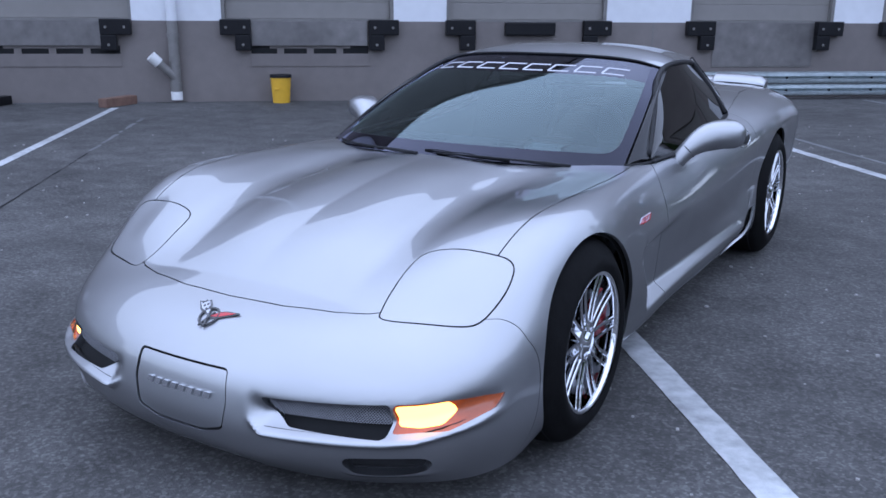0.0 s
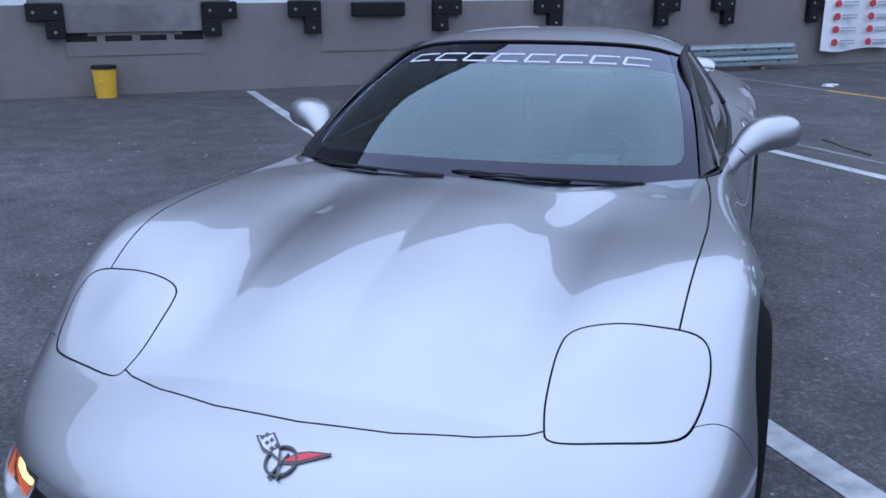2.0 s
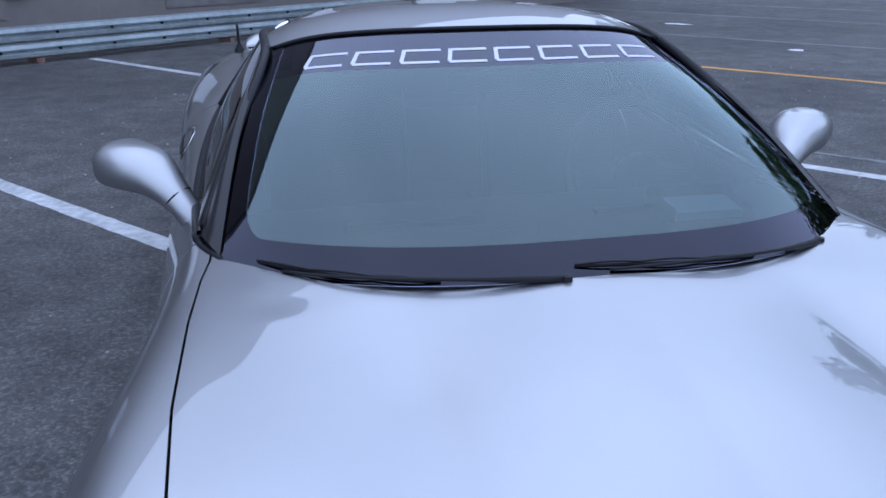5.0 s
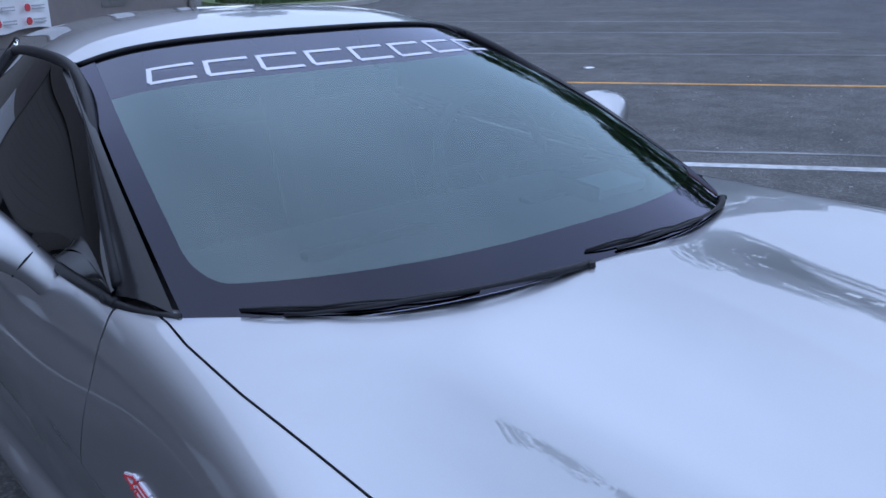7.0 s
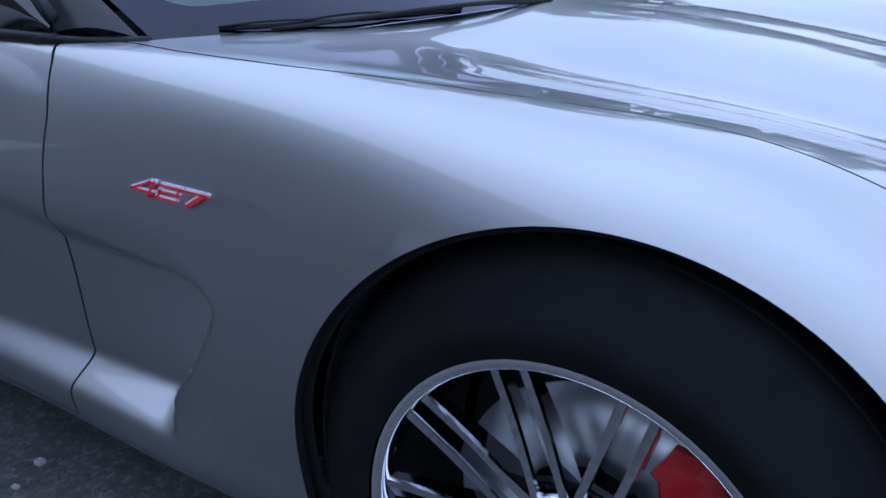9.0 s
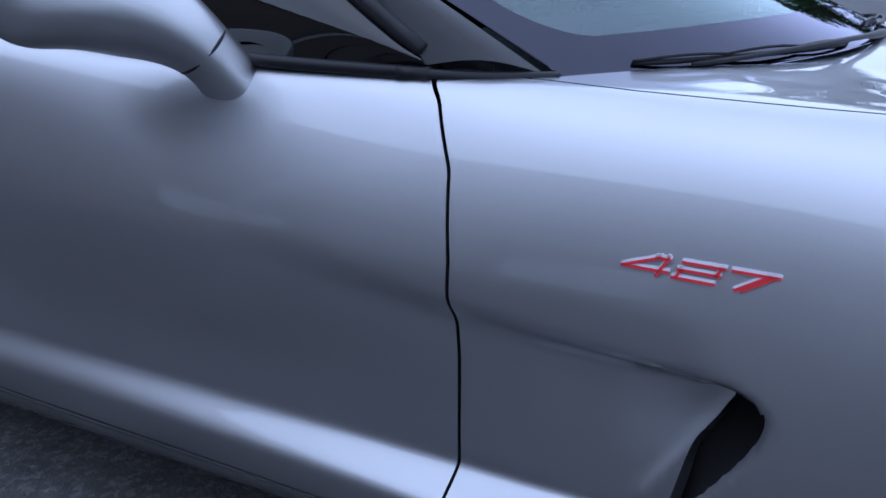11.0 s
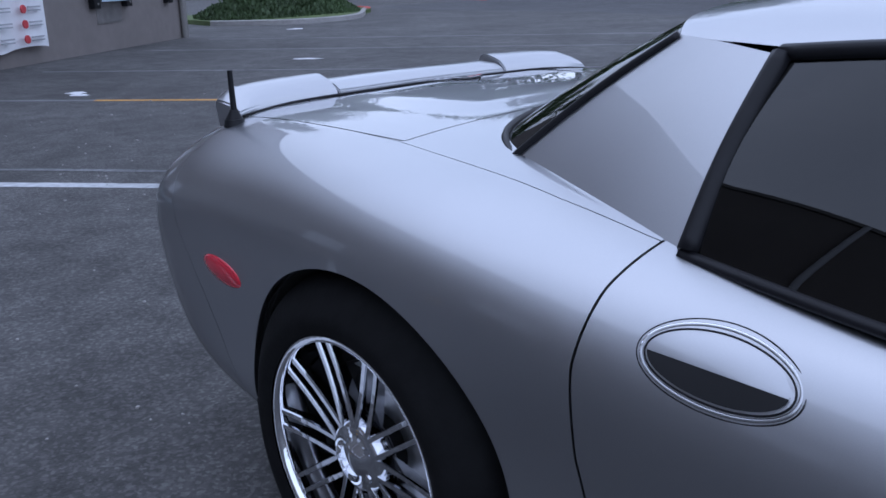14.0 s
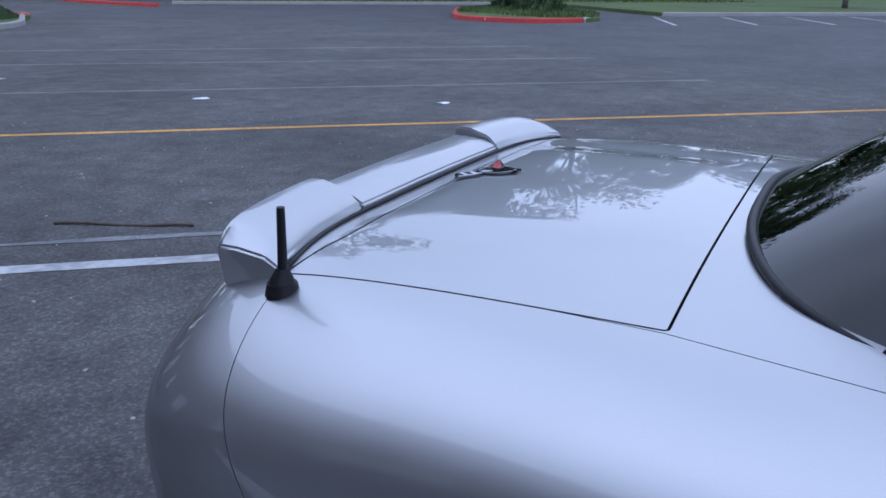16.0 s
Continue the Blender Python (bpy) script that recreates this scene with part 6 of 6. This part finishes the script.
kerb("kerb", [(31.1, -12.6), (31.1, -25), (31.1, -45)], CONC, "pale concrete kerb along the verge")
vs_area = lambda: (random.uniform(44.6, 60), random.uniform(-25, 5), .13)
blades("grass", "mown grass tufts on the verge", 7000, vs_area, .04, .12, GRASS, .05)
blades("hedge", "long clipped dark green hedge behind the verge", 9000, lambda: (random.uniform(58, 60.5), random.uniform(-45, 40), random.uniform(0.1, 1.6)), .15, .35, LEAF, .16)


def tree(seed, height, spread):
    rnd = random.Random(seed)
    root = thing("tree", "tall broad-leaved tree with a dense dark green crown", "tree", group="trees round the yard")
    path = [(0, 0, 0), (rnd.uniform(-.1, .1), rnd.uniform(-.1, .1), height * .25), (rnd.uniform(-.3, .3), rnd.uniform(-.3, .3), height * .55), (rnd.uniform(-.4, .4), rnd.uniform(-.4, .4), height * .9)]
    P_ = spline(path, 14)
    raw("trunk", *tube(P_, np.linspace(.02 * height + .06, .03, 14), 9), BARK, root)
    tips = []
    for k in range(11):
        w = rnd.uniform(.2, .95)
        a = P_[int(w * 13)]
        q = rnd.uniform(0, 6.28)
        ln = spread * (1.15 - .7 * abs(w - .5)) * rnd.uniform(.6, 1)
        b = a + np.array([math.cos(q) * ln, math.sin(q) * ln, ln * rnd.uniform(.15, .7)])
        m = (a + b) / 2 + np.array([0, 0, .12 * ln])
        raw("limb", *tube(spline([a, m, b], 8), np.linspace(.012 * height * (1.1 - w), .02, 8), 6), BARK, root)
        tips += [tuple(b), tuple(m * .4 + b * .6), tuple(m)]
    vs, fs = [], []
    for t_ in tips:
        rr = spread * rnd.uniform(.28, .48)
        for _ in range(230):
            d = Vector((rnd.gauss(0, 1), rnd.gauss(0, 1), rnd.gauss(0, .8)))
            d = d.normalized() * rr * rnd.random() ** .45
            c = Vector(t_) + d
            s_ = rnd.uniform(.12, .27) * (spread / 3) ** .5
            a = Vector((rnd.uniform(-1, 1), rnd.uniform(-1, 1), rnd.uniform(-1, 1))).normalized()
            b = a.orthogonal().normalized()
            k = len(vs)
            vs += [c - a * s_, c - b * s_ * .5, c + a * s_, c + b * s_ * .5]
            fs.append((k, k + 1, k + 2, k + 3))
    raw("crown", vs, fs, LEAF, root, smooth=False)
    return root


T1, T2, T3 = tree(1, 15.0, 5.0), tree(2, 7.0, 2.6), tree(3, 18.0, 6.0)
spots = []
rnd = random.Random(5)
for k in range(24):
    spots.append((rnd.uniform(62, 74), -62 + 5.4 * k + rnd.uniform(-2, 2)))
near = [(27.5, 11.3), (31.8, -7.4), (36, -24), (35.5, -35)]
spots += near + [(52, -20), (56, -2.5), (60, 14), (58, 6), (57, -12)]
# unseen row of trees, added only to shape reflections in the car's flank
for k in range(9):
    spots.append((-50 + 14 * k + rnd.uniform(-3, 3), -62 + rnd.uniform(-4, 4)))
for k, (u, v) in enumerate(spots):
    src = (T1, T2, T3)[k] if k < 3 else T2 if (u, v) in near else (T1, T3)[k % 2]
    p = lot(u, v, .1)
    m = pose(p.x, p.y, p.z, 0, 0, 47 * k) @ Matrix.Scale(1.0 if (u, v) in near else (.95, .66, 1.16, .78, 1.0)[k % 5], 4)
    if k < 3:
        src.matrix_world = m
    else:
        copy_thing(src, m)
